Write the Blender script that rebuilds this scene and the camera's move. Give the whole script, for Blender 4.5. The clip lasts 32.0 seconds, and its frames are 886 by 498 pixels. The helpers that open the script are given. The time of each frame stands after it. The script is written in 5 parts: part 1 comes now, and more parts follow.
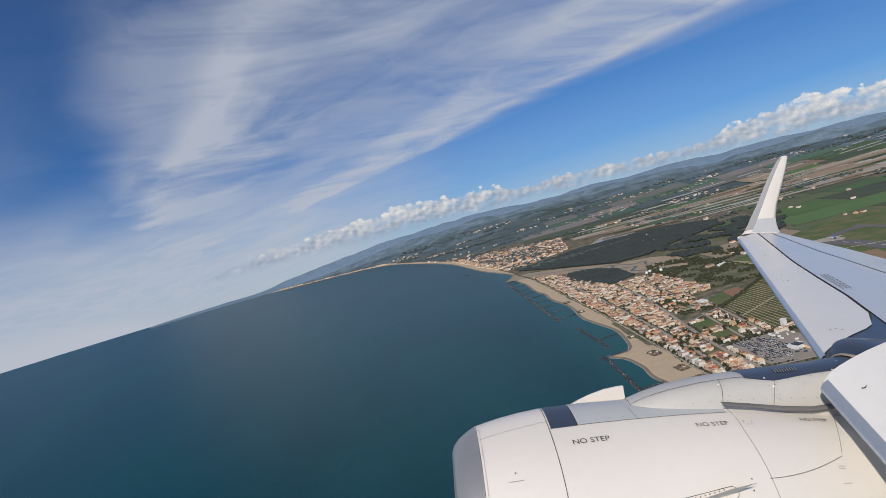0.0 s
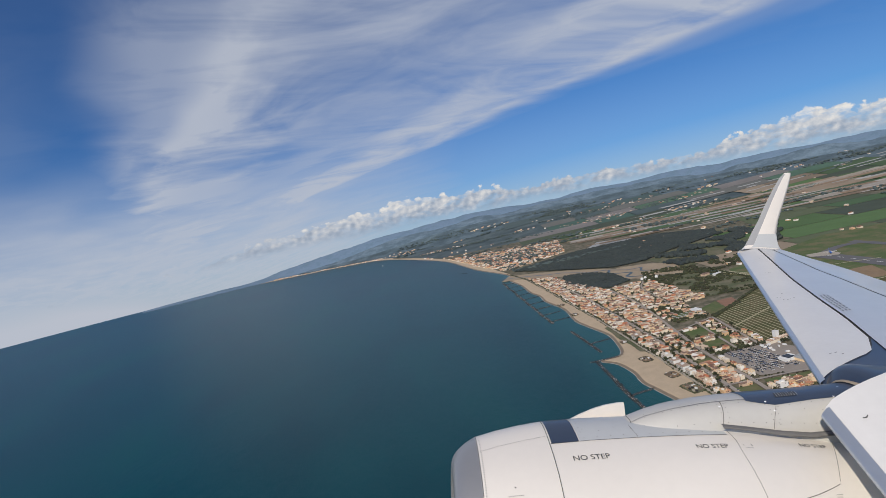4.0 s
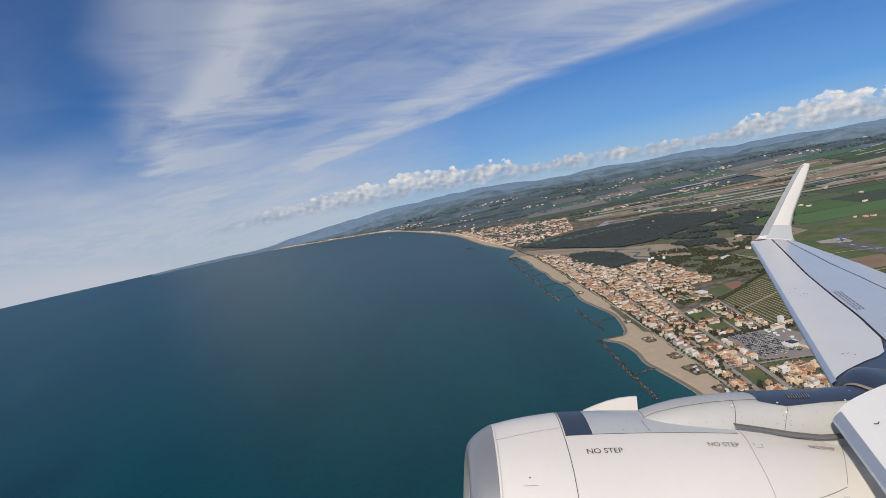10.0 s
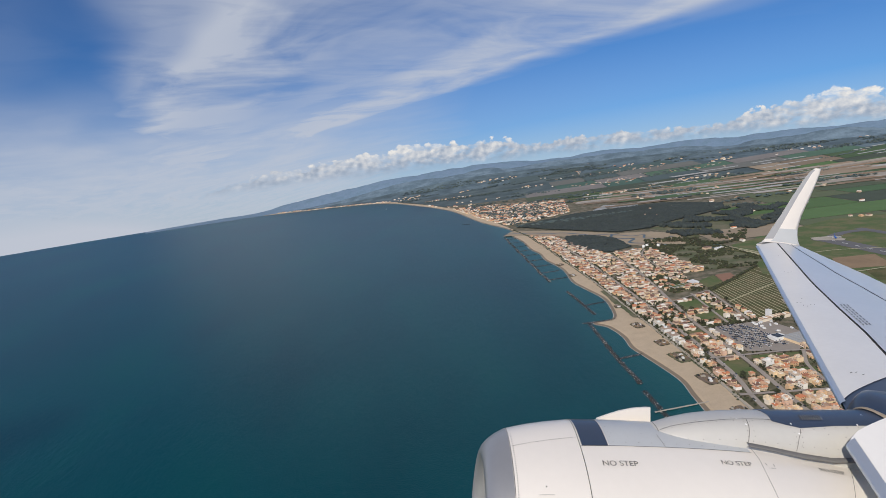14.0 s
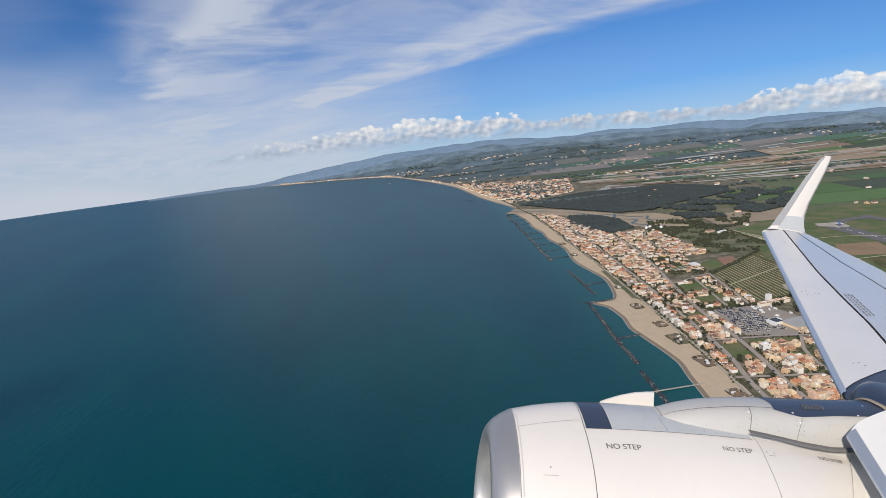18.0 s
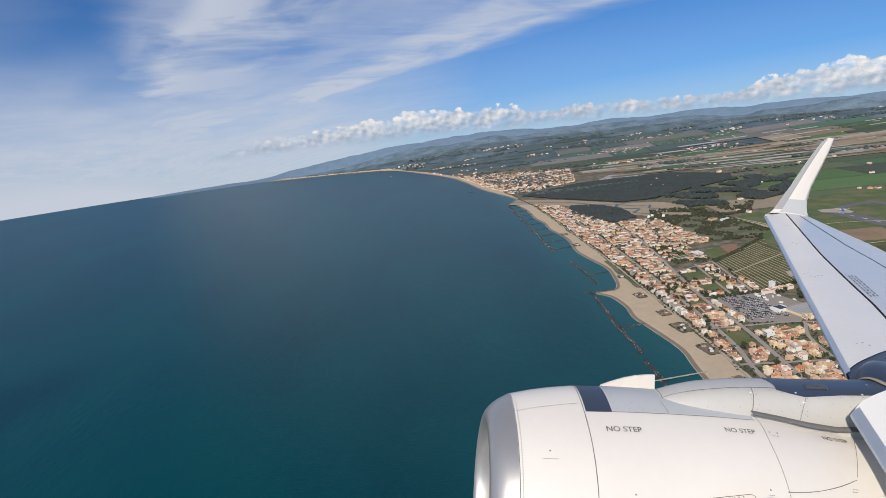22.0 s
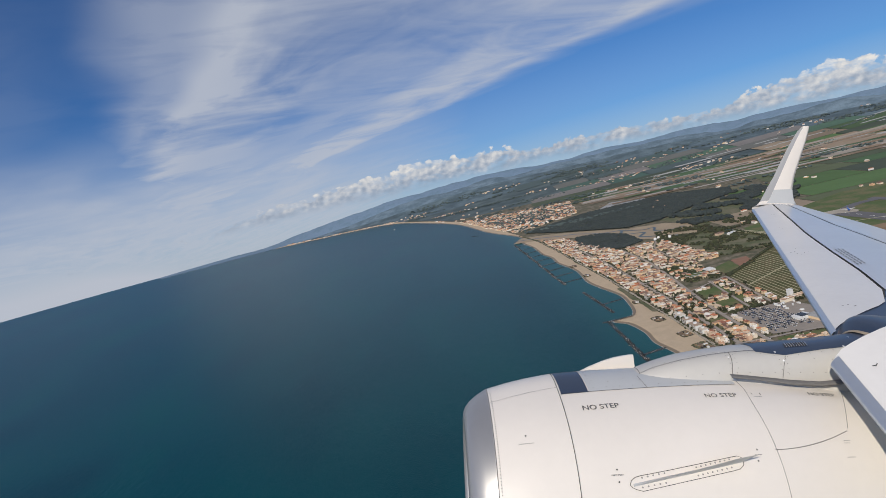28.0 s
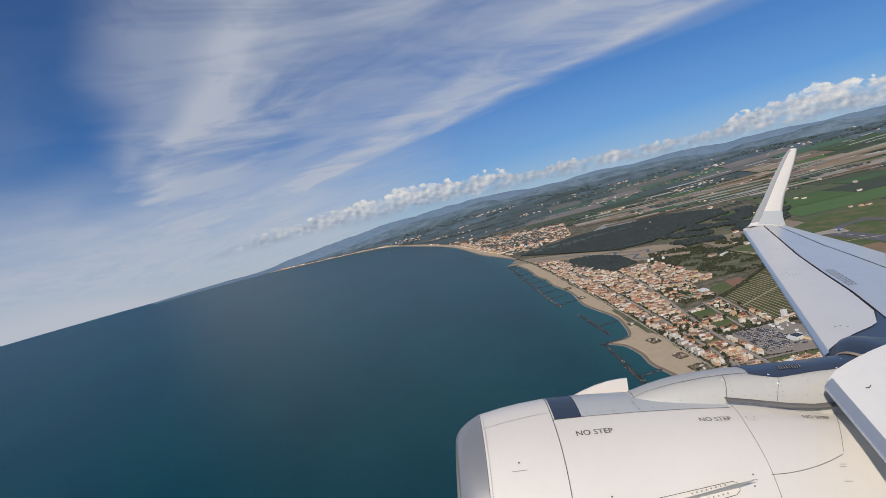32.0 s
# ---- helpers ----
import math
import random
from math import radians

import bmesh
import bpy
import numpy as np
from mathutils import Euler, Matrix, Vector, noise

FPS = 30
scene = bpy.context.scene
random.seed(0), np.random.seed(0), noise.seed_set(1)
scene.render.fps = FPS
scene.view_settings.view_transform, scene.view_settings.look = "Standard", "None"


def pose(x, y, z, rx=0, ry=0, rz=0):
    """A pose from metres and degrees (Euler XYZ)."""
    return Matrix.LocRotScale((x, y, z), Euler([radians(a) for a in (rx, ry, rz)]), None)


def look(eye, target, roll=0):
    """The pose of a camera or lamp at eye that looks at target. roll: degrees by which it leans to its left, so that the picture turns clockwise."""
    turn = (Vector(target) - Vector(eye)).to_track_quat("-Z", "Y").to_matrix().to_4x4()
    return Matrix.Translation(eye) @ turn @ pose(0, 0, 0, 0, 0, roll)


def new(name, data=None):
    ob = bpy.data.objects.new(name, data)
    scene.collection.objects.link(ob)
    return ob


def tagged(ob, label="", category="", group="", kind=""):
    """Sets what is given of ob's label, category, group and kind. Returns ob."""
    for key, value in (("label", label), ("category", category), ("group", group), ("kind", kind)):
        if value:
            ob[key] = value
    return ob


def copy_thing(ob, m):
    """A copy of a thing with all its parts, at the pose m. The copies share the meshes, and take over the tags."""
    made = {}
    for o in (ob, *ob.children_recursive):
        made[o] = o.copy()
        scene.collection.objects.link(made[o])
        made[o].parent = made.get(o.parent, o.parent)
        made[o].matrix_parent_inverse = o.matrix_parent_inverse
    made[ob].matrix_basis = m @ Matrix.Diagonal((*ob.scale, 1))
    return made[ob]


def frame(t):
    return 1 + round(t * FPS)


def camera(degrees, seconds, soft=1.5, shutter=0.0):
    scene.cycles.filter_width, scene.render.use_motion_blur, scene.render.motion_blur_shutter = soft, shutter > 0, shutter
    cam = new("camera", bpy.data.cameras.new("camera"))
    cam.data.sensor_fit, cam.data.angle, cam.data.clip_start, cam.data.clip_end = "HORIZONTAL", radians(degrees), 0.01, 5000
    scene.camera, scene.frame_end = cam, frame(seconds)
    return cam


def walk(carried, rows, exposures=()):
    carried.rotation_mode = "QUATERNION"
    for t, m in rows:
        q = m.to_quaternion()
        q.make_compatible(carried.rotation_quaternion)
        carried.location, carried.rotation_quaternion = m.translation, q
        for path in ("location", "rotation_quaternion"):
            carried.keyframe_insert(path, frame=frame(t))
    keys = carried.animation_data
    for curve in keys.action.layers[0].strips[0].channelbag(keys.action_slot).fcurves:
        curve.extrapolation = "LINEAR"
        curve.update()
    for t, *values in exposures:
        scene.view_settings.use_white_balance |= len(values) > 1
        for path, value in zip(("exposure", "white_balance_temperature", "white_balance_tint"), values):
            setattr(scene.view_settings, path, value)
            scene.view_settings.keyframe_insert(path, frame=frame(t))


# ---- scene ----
# Camera: held at a cabin window of an airliner that banks over a beach town. The coast and the airliner stand still.
H = 350.0
EX, EY = -45.0, -40.0   # the eye's place over the sea off the beach
cam = camera(76.9, 32.0, soft=0.6)
ROWS = [
    (0, 0.152, -0.019, -0.218, 85.151, 14.813, -3.616),
    (0.5, 0.148, -0.018, -0.215, 85.125, 14.835, -3.612),
    (1, 0.144, -0.017, -0.214, 85.113, 14.844, -3.613),
    (1.5, 0.139, -0.015, -0.208, 85.080, 14.670, -3.615),
    (2, 0.135, -0.012, -0.197, 85.214, 14.364, -3.612),
    (2.5, 0.133, -0.009, -0.186, 85.350, 14.091, -3.600),
    (4.5, 0.078, -0.005, -0.087, 84.685, 11.883, -3.709),
    (5, 0.067, 0.000, -0.068, 84.589, 11.800, -3.677),
    (5.5, 0.054, 0.005, -0.051, 84.373, 11.633, -3.653),
    (6, 0.044, 0.006, -0.035, 84.137, 11.439, -3.641),
    (6.5, 0.039, 0.007, -0.026, 83.892, 11.274, -3.597),
    (7, 0.034, 0.007, -0.023, 83.615, 11.189, -3.557),
    (7.5, 0.028, 0.007, -0.021, 83.366, 11.109, -3.505),
    (8, 0.021, 0.007, -0.016, 83.156, 11.013, -3.442),
    (8.5, 0.015, 0.002, -0.008, 82.969, 10.909, -3.373),
    (9, 0.008, -0.006, -0.003, 82.774, 10.786, -3.321),
    (9.5, 0.003, -0.017, 0.018, 82.573, 10.636, -3.138),
    (10, 0.008, -0.036, 0.044, 82.324, 10.366, -2.720),
    (10.5, -0.013, -0.033, 0.069, 82.022, 10.055, -2.660),
    (11, -0.046, -0.017, 0.104, 81.903, 9.714, -2.850),
    (11.5, -0.080, 0.001, 0.136, 81.616, 9.154, -2.921),
    (12, -0.114, 0.016, 0.160, 81.243, 8.707, -3.059),
    (12.5, -0.131, 0.014, 0.190, 80.851, 8.223, -2.932),
    (13, -0.152, 0.014, 0.217, 80.428, 7.827, -2.851),
    (13.5, -0.171, 0.020, 0.248, 80.080, 7.422, -2.788),
    (14, -0.189, 0.025, 0.277, 79.747, 7.002, -2.695),
    (14.5, -0.198, 0.028, 0.288, 79.558, 6.803, -2.581),
    (16.5, -0.246, 0.001, 0.326, 77.804, 5.735, -2.277),
    (17, -0.247, 0.000, 0.329, 77.606, 5.679, -2.233),
    (17.5, -0.248, 0.008, 0.330, 77.437, 5.561, -2.182),
    (18, -0.255, 0.019, 0.332, 77.318, 5.502, -2.177),
    (18.5, -0.269, 0.042, 0.355, 76.998, 5.350, -2.211),
    (19, -0.279, 0.061, 0.384, 76.783, 4.937, -2.167),
    (19.5, -0.283, 0.070, 0.387, 76.637, 4.787, -2.175),
    (20, -0.285, 0.075, 0.384, 76.423, 4.733, -2.203),
    (20.5, -0.276, 0.078, 0.368, 76.370, 4.927, -2.153),
    (21, -0.263, 0.077, 0.345, 76.305, 5.174, -2.150),
    (21.5, -0.236, 0.074, 0.302, 76.422, 5.747, -2.132),
    (22, -0.209, 0.067, 0.248, 76.545, 6.471, -2.153),
    (22.5, -0.174, 0.060, 0.188, 76.793, 7.182, -2.147),
    (23, -0.141, 0.050, 0.124, 77.033, 7.906, -2.168),
    (23.5, -0.110, 0.045, 0.067, 77.424, 8.555, -2.193),
    (24, -0.081, 0.043, 0.017, 77.885, 9.169, -2.199),
    (24.5, -0.055, 0.035, -0.025, 78.392, 9.746, -2.202),
    (25, -0.031, 0.025, -0.067, 78.866, 10.342, -2.236),
    (25.5, -0.014, 0.010, -0.090, 79.018, 10.687, -2.319),
    (27.5, 0.091, -0.024, -0.170, 80.855, 13.140, -2.546),
    (28, 0.097, -0.022, -0.165, 81.298, 13.195, -2.594),
    (28.5, 0.100, -0.020, -0.163, 81.767, 13.174, -2.641),
    (29, 0.103, -0.018, -0.162, 82.166, 13.177, -2.711),
    (29.5, 0.105, -0.016, -0.162, 82.525, 13.214, -2.820),
    (30, 0.110, -0.014, -0.164, 82.812, 13.286, -2.957),
    (30.5, 0.115, -0.014, -0.169, 82.958, 13.359, -3.091),
    (31, 0.119, -0.013, -0.172, 83.084, 13.462, -3.177),
    (31.5, 0.121, -0.013, -0.167, 83.301, 13.483, -3.181),
    (32, 0.122, -0.012, -0.164, 83.504, 13.507, -3.227),
]
walk(cam, [(t, pose(EX + x, EY + y, H + z, rx, ry, rz)) for t, x, y, z, rx, ry, rz in ROWS],
     exposures=[(0, -0.12), (9, -0.08), (14, 0.0), (17, 0.12), (21, 0.14), (24.5, -0.02), (28, -0.12), (32, -0.15)])
AIRLINER = pose(EX, EY, H, -6.1864, 10.6916, -2.1335)

# ---- world, sun ----
SUN = Vector((-0.42, -0.70, 0.58)).normalized()
sun = new("sun", bpy.data.lights.new("sun", "SUN"))
sun.data.energy, sun.data.angle, sun.data.color = 3.75, radians(0.53), (1.0, 0.905, 0.77)
sun.matrix_world = look((0, 0, 900), Vector((0, 0, 900)) - SUN)

RIM = 4800.0          # the horizon of the sea
DIP = H / RIM


class Nodes:
    """A small helper that adds nodes and links to a node tree."""

    def __init__(self, tree):
        self.tree = tree
        tree.nodes.clear()

    def add(self, kind, **given):
        n = self.tree.nodes.new(kind)
        for k, v in given.items():
            if k in n.inputs:
                self.put(n.inputs[k], v)
            elif k == "operation":
                n.operation = v
            elif k == "use_clamp":
                n.use_clamp = v
            elif k == "data_type":
                n.data_type = v
            elif k == "blend_type":
                n.blend_type = v
            elif k == "feature":
                n.feature = v
            elif k == "interpolation_type":
                n.interpolation_type = v
        return n

    def put(self, socket, v):
        if isinstance(v, bpy.types.NodeSocket):
            self.tree.links.new(v, socket)
        else:
            socket.default_value = v

    def math(self, op, a, b=0.0, clamp=False):
        n = self.add("ShaderNodeMath", operation=op, use_clamp=clamp)
        self.put(n.inputs[0], a), self.put(n.inputs[1], b)
        return n.outputs[0]

    def ramp(self, fac, stops, mode="LINEAR"):
        n = self.add("ShaderNodeValToRGB", Fac=fac)
        n.color_ramp.interpolation = mode
        e = n.color_ramp.elements
        while len(e) < len(stops):
            e.new(0.5)
        for el, (p, c) in zip(e, stops):
            el.position = p
            el.color = (*c, 1) if isinstance(c, tuple) else (c, c, c, 1)
        return n.outputs["Color"]

    def mix(self, fac, a, b, blend="MIX"):
        n = self.add("ShaderNodeMix", data_type="RGBA", blend_type=blend)
        for socket, v in ((n.inputs[0], fac), (n.inputs[6], a), (n.inputs[7], b)):
            self.put(socket, (*v, 1) if isinstance(v, tuple) and len(v) == 3 else v)
        return n.outputs[2]

    def noise(self, vec, scale, detail=4.0, rough=0.55, distort=0.0):
        return self.add("ShaderNodeTexNoise", Vector=vec, Scale=scale, Detail=detail, Roughness=rough, Distortion=distort).outputs["Fac"]


world = bpy.data.worlds.new("sky")
scene.world = world
world.use_nodes = True
w = Nodes(world.node_tree)
direction = w.add("ShaderNodeTexCoord").outputs["Generated"]
lifted = w.add("ShaderNodeVectorMath", operation="ADD")
w.put(lifted.inputs[0], direction), w.put(lifted.inputs[1], (0, 0, DIP + 0.012))
sky = w.add("ShaderNodeTexSky")
sky.sky_type, sky.sun_disc, sky.sun_elevation, sky.sun_rotation = "NISHITA", False, math.asin(SUN.z), math.atan2(SUN.x, SUN.y)
sky.altitude, sky.air_density, sky.dust_density, sky.ozone_density = 350.0, 1.0, 0.35, 2.2
w.put(sky.inputs["Vector"], lifted.outputs[0])
# high cirrus on a flat layer, combed along one bearing
xyz = w.add("ShaderNodeSeparateXYZ", Vector=direction)
height = w.math("MAXIMUM", w.math("ADD", xyz.outputs[2], 0.10), 0.012)
AZ = radians(-23.9)
along = w.math("DIVIDE", w.math("ADD", w.math("MULTIPLY", xyz.outputs[0], math.sin(AZ)), w.math("MULTIPLY", xyz.outputs[1], math.cos(AZ))), height)
across = w.math("DIVIDE", w.math("SUBTRACT", w.math("MULTIPLY", xyz.outputs[0], math.cos(AZ)), w.math("MULTIPLY", xyz.outputs[1], math.sin(AZ))), height)
plane = w.add("ShaderNodeCombineXYZ", X=across, Y=along).outputs[0]
warp = w.noise(w.add("ShaderNodeMapping", Vector=plane, Scale=(0.55, 0.35, 1)).outputs[0], 1.0, 3.0)
# the sheet of cirrus lies between two slanting edges: 0 at its seaward edge, 1 at its landward edge
bent = w.math("ADD", w.math("ADD", across, w.math("MULTIPLY", w.math("SUBTRACT", along, 2.4), 0.10)), w.math("MULTIPLY", w.math("SUBTRACT", warp, 0.5), 1.3))
span = w.math("MAXIMUM", w.math("SUBTRACT", 3.4, w.math("MULTIPLY", along, 0.18)), 1.0)
sheet = w.math("DIVIDE", bent, span)
band = w.ramp(w.math("DIVIDE", w.math("ADD", sheet, 1.0), 3.0),
              [(0.0, 0.14), (0.25, 0.16), (0.31, 0.05), (0.36, 0.55), (0.385, 0.95), (0.43, 0.80), (0.49, 0.52), (0.53, 0.58), (0.57, 0.92), (0.635, 0.97), (0.668, 0.22), (0.70, 0.05), (0.80, 0.07), (1.0, 0.06)], "EASE")
# the far end of the layer is drawn together, so that its billows keep their size towards the horizon
reach = w.math("MULTIPLY", w.math("POWER", along, 0.55), 2.6)
flow = w.add("ShaderNodeCombineXYZ", X=w.math("MULTIPLY", sheet, 3.2), Y=reach).outputs[0]
veil = w.noise(w.add("ShaderNodeMapping", Vector=flow, Scale=(0.8, 0.75, 1), Rotation=(0, 0, radians(20))).outputs[0], 0.85, 5.0, 0.52, 0.8)
wisp = w.noise(w.add("ShaderNodeMapping", Vector=flow, Scale=(0.85, 1.45, 1), Rotation=(0, 0, radians(-34))).outputs[0], 0.95, 5.0, 0.52, 1.6)
fibre = w.noise(w.add("ShaderNodeMapping", Vector=flow, Scale=(1.0, 2.8, 1), Rotation=(0, 0, radians(-46))).outputs[0], 1.6, 5.0, 0.55, 1.4)
tex = w.math("ADD", w.math("ADD", w.math("MULTIPLY", veil, 0.70), w.math("MULTIPLY", wisp, 0.52)), w.math("MULTIPLY", fibre, 0.18))
tex = w.math("MULTIPLY", w.math("SUBTRACT", tex, 0.43), 2.9, True)
cover = w.math("MULTIPLY", band, tex, True)
# lower down the sheet is seen edge-on and closes to a white veil
edge_on = w.add("ShaderNodeMapRange", interpolation_type="SMOOTHSTEP", Value=along)
edge_on.inputs["From Min"].default_value, edge_on.inputs["From Max"].default_value = 2.8, 7.0
inside_sheet = w.ramp(w.math("DIVIDE", w.math("ADD", sheet, 1.0), 3.0), [(0.22, 0.25), (0.345, 0.70), (0.40, 1.0), (0.62, 1.0), (0.68, 0.10)], "EASE")
cover = w.math("MAXIMUM", cover, w.math("MULTIPLY", w.math("MULTIPLY", edge_on.outputs[0], inside_sheet), w.math("ADD", w.math("MULTIPLY", tex, 0.42), 0.50)))
# milky air close to the horizon
low = w.math("POWER", w.math("SUBTRACT", 1.0, w.math("MULTIPLY", height, 3.8), True), 1.3)
bearing = w.math("MULTIPLY", w.math("ADD", w.math("MULTIPLY", across, -0.10), 0.75), 1.0, True)
cover = w.math("MAXIMUM", cover, w.math("MULTIPLY", low, w.math("ADD", w.math("MULTIPLY", bearing, 1.30), 0.08)))
cover = w.math("MAXIMUM", cover, w.math("MULTIPLY", w.math("SUBTRACT", 1.0, w.math("MULTIPLY", height, 6.3), True), 0.95))
az = w.math("MULTIPLY", w.math("ARCTAN2", xyz.outputs[0], xyz.outputs[1]), 57.2958)
el = w.math("MULTIPLY", w.math("ARCSINE", xyz.outputs[2]), 57.2958)
seaward = w.add("ShaderNodeMapRange", interpolation_type="SMOOTHSTEP", Value=az)
seaward.inputs["From Min"].default_value, seaward.inputs["From Max"].default_value = 16.0, -12.0
settled = w.add("ShaderNodeMapRange", interpolation_type="SMOOTHSTEP", Value=w.math("ADD", el, w.math("MULTIPLY", w.math("SUBTRACT", warp, 0.5), 9.0)))
settled.inputs["From Min"].default_value, settled.inputs["From Max"].default_value = 11.5, -0.5
cover = w.math("MAXIMUM", cover, w.math("MULTIPLY", w.math("MULTIPLY", seaward.outputs[0], settled.outputs[0]), w.math("ADD", w.math("MULTIPLY", tex, 0.22), 0.72)))
cover = w.math("MULTIPLY", cover, 0.93)
blue = w.add("ShaderNodeBackground", Strength=0.07)
tint = w.mix(1.0, sky.outputs[0], (0.35, 0.765, 1.27), "MULTIPLY")
w.put(blue.inputs["Color"], tint)
white = w.add("ShaderNodeBackground", Color=(0.68, 0.73, 0.84, 1), Strength=0.76)
both = w.add("ShaderNodeMixShader")
w.put(both.inputs[0], cover), w.put(both.inputs[1], blue.outputs[0]), w.put(both.inputs[2], white.outputs[0])
# a row of cumulus far over the land: heaped tops, flat hazy bases
TOPS = [(-24, -2.3), (-20, -1.5), (-17, -1.1), (-14, -0.6), (-11, -0.7), (-7.5, -0.1), (-4, -0.45), (-0.3, 0.5), (3.5, 0.2), (5.5, -0.2), (8, 0.05), (12, -0.45), (16, -0.95), (20, -1.0), (25, -1.15), (29, -0.7),
        (33, -0.1), (37, 0.45), (40.5, -0.3), (46, 0.2), (55, -0.1), (70, -0.6)]
tops = w.ramp(w.math("DIVIDE", w.math("ADD", az, 30.0), 110.0, True), [((a + 30) / 110, (e + 3) / 5) for a, e in TOPS])
top = w.math("SUBTRACT", w.math("MULTIPLY", tops, 5.6), 3.05)
foot = w.math("ADD", w.math("MULTIPLY", az, -0.008), -1.65)


def billow(dx, dy):
    at = w.add("ShaderNodeCombineXYZ", X=w.math("ADD", az, dx), Y=w.math("MULTIPLY", w.math("ADD", el, dy), 1.35)).outputs[0]
    cells = w.add("ShaderNodeTexVoronoi", Vector=at, Scale=0.36, feature="SMOOTH_F1")
    cells.inputs["Smoothness"].default_value = 0.5
    small = w.add("ShaderNodeTexVoronoi", Vector=at, Scale=1.5, feature="SMOOTH_F1")
    small.inputs["Smoothness"].default_value = 0.5
    rag = w.noise(at, 0.9, 9.0, 0.62, 0.3)
    sum_ = w.math("ADD", w.math("MULTIPLY", cells.outputs["Distance"], -0.75), w.math("MULTIPLY", small.outputs["Distance"], -0.35))
    return w.math("ADD", w.math("ADD", sum_, 0.62), w.math("MULTIPLY", w.math("SUBTRACT", rag, 0.5), 1.1))


heap, heap_lit = billow(0.0, 0.0), billow(0.28, -0.30)
over = w.math("ADD", w.math("SUBTRACT", top, el), w.math("MULTIPLY", heap, 1.7))
edge_top = w.add("ShaderNodeMapRange", interpolation_type="SMOOTHSTEP", Value=over)
edge_top.inputs["From Min"].default_value, edge_top.inputs["From Max"].default_value = 0.02, 0.30
under_ = w.math("ADD", w.math("SUBTRACT", el, foot), w.math("MULTIPLY", heap, 0.45))
edge_low = w.add("ShaderNodeMapRange", interpolation_type="SMOOTHSTEP", Value=under_)
edge_low.inputs["From Min"].default_value, edge_low.inputs["From Max"].default_value = -0.55, 0.75
gaps = w.ramp(w.noise(w.add("ShaderNodeCombineXYZ", X=az, Y=w.math("MULTIPLY", el, 2.2)).outputs[0], 0.42, 6.0, 0.6), [(0.36, 0.25), (0.52, 1.0)])
thick = w.math("MULTIPLY", w.math("MULTIPLY", w.math("MULTIPLY", edge_top.outputs[0], edge_low.outputs[0]), gaps), 0.94)
lit = w.math("ADD", w.math("MULTIPLY", w.math("SUBTRACT", heap, heap_lit), 0.95), w.math("MULTIPLY", w.math("SUBTRACT", el, foot), 0.26))
tone = w.ramp(w.math("ADD", lit, 0.20, True), [(0.0, (0.30, 0.37, 0.48)), (0.30, (0.42, 0.48, 0.58)), (0.62, (0.66, 0.68, 0.72)), (1.0, (0.98, 0.94, 0.88))])
heaps = w.add("ShaderNodeBackground", Strength=0.92)
w.put(heaps.inputs["Color"], tone)
whole = w.add("ShaderNodeMixShader")
w.put(whole.inputs[0], thick), w.put(whole.inputs[1], both.outputs[0]), w.put(whole.inputs[2], heaps.outputs[0])
w.put(w.add("ShaderNodeOutputWorld").inputs["Surface"], whole.outputs[0])


# ---- materials ----
def material(name, color, rough=0.8, metal=0.0, vary=0.25, scale=1.0, bump=0.0, palette=None, island=False, second=None, coords="Object", coat=0.0, spec=0.5):
    """A surface: base colour (or a palette picked by object or island), two scales of variation, fine relief."""
    m = bpy.data.materials.new(name)
    m.use_nodes = True
    n = Nodes(m.node_tree)
    at = n.add("ShaderNodeTexCoord").outputs["Object"] if coords == "Object" else n.add("ShaderNodeNewGeometry").outputs["Position"]
    if palette:
        pick = n.add("ShaderNodeNewGeometry").outputs["Random Per Island"] if island else n.add("ShaderNodeObjectInfo").outputs["Random"]
        k = len(palette)
        base = n.ramp(pick, [(i / k, c) for i, c in enumerate(palette)], "CONSTANT")
    else:
        base = (*color, 1)
    coarse = n.noise(at, scale, 5.0, 0.6)
    fine = n.noise(at, scale * 9.0, 4.0, 0.6)
    if second:
        base = n.mix(n.ramp(coarse, [(0.42, 0.0), (0.60, 1.0)]), base, second)
    shade = n.math("ADD", n.math("MULTIPLY", n.math("SUBTRACT", coarse, 0.5), vary * 1.6), n.math("MULTIPLY", n.math("SUBTRACT", fine, 0.5), vary))
    tone = n.add("ShaderNodeHueSaturation", Value=n.math("ADD", shade, 1.0), Color=base)
    p = n.add("ShaderNodeBsdfPrincipled", Roughness=rough, Metallic=metal)
    n.put(p.inputs["Base Color"], tone.outputs[0])
    p.inputs["Coat Weight"].default_value = coat
    p.inputs["Specular IOR Level"].default_value = spec
    if bump:
        b = n.add("ShaderNodeBump", Strength=bump, Distance=0.4 / scale if scale < 1 else 0.02, Height=fine)
        n.put(p.inputs["Normal"], b.outputs[0])
    n.put(n.add("ShaderNodeOutputMaterial").inputs["Surface"], p.outputs[0])
    return m


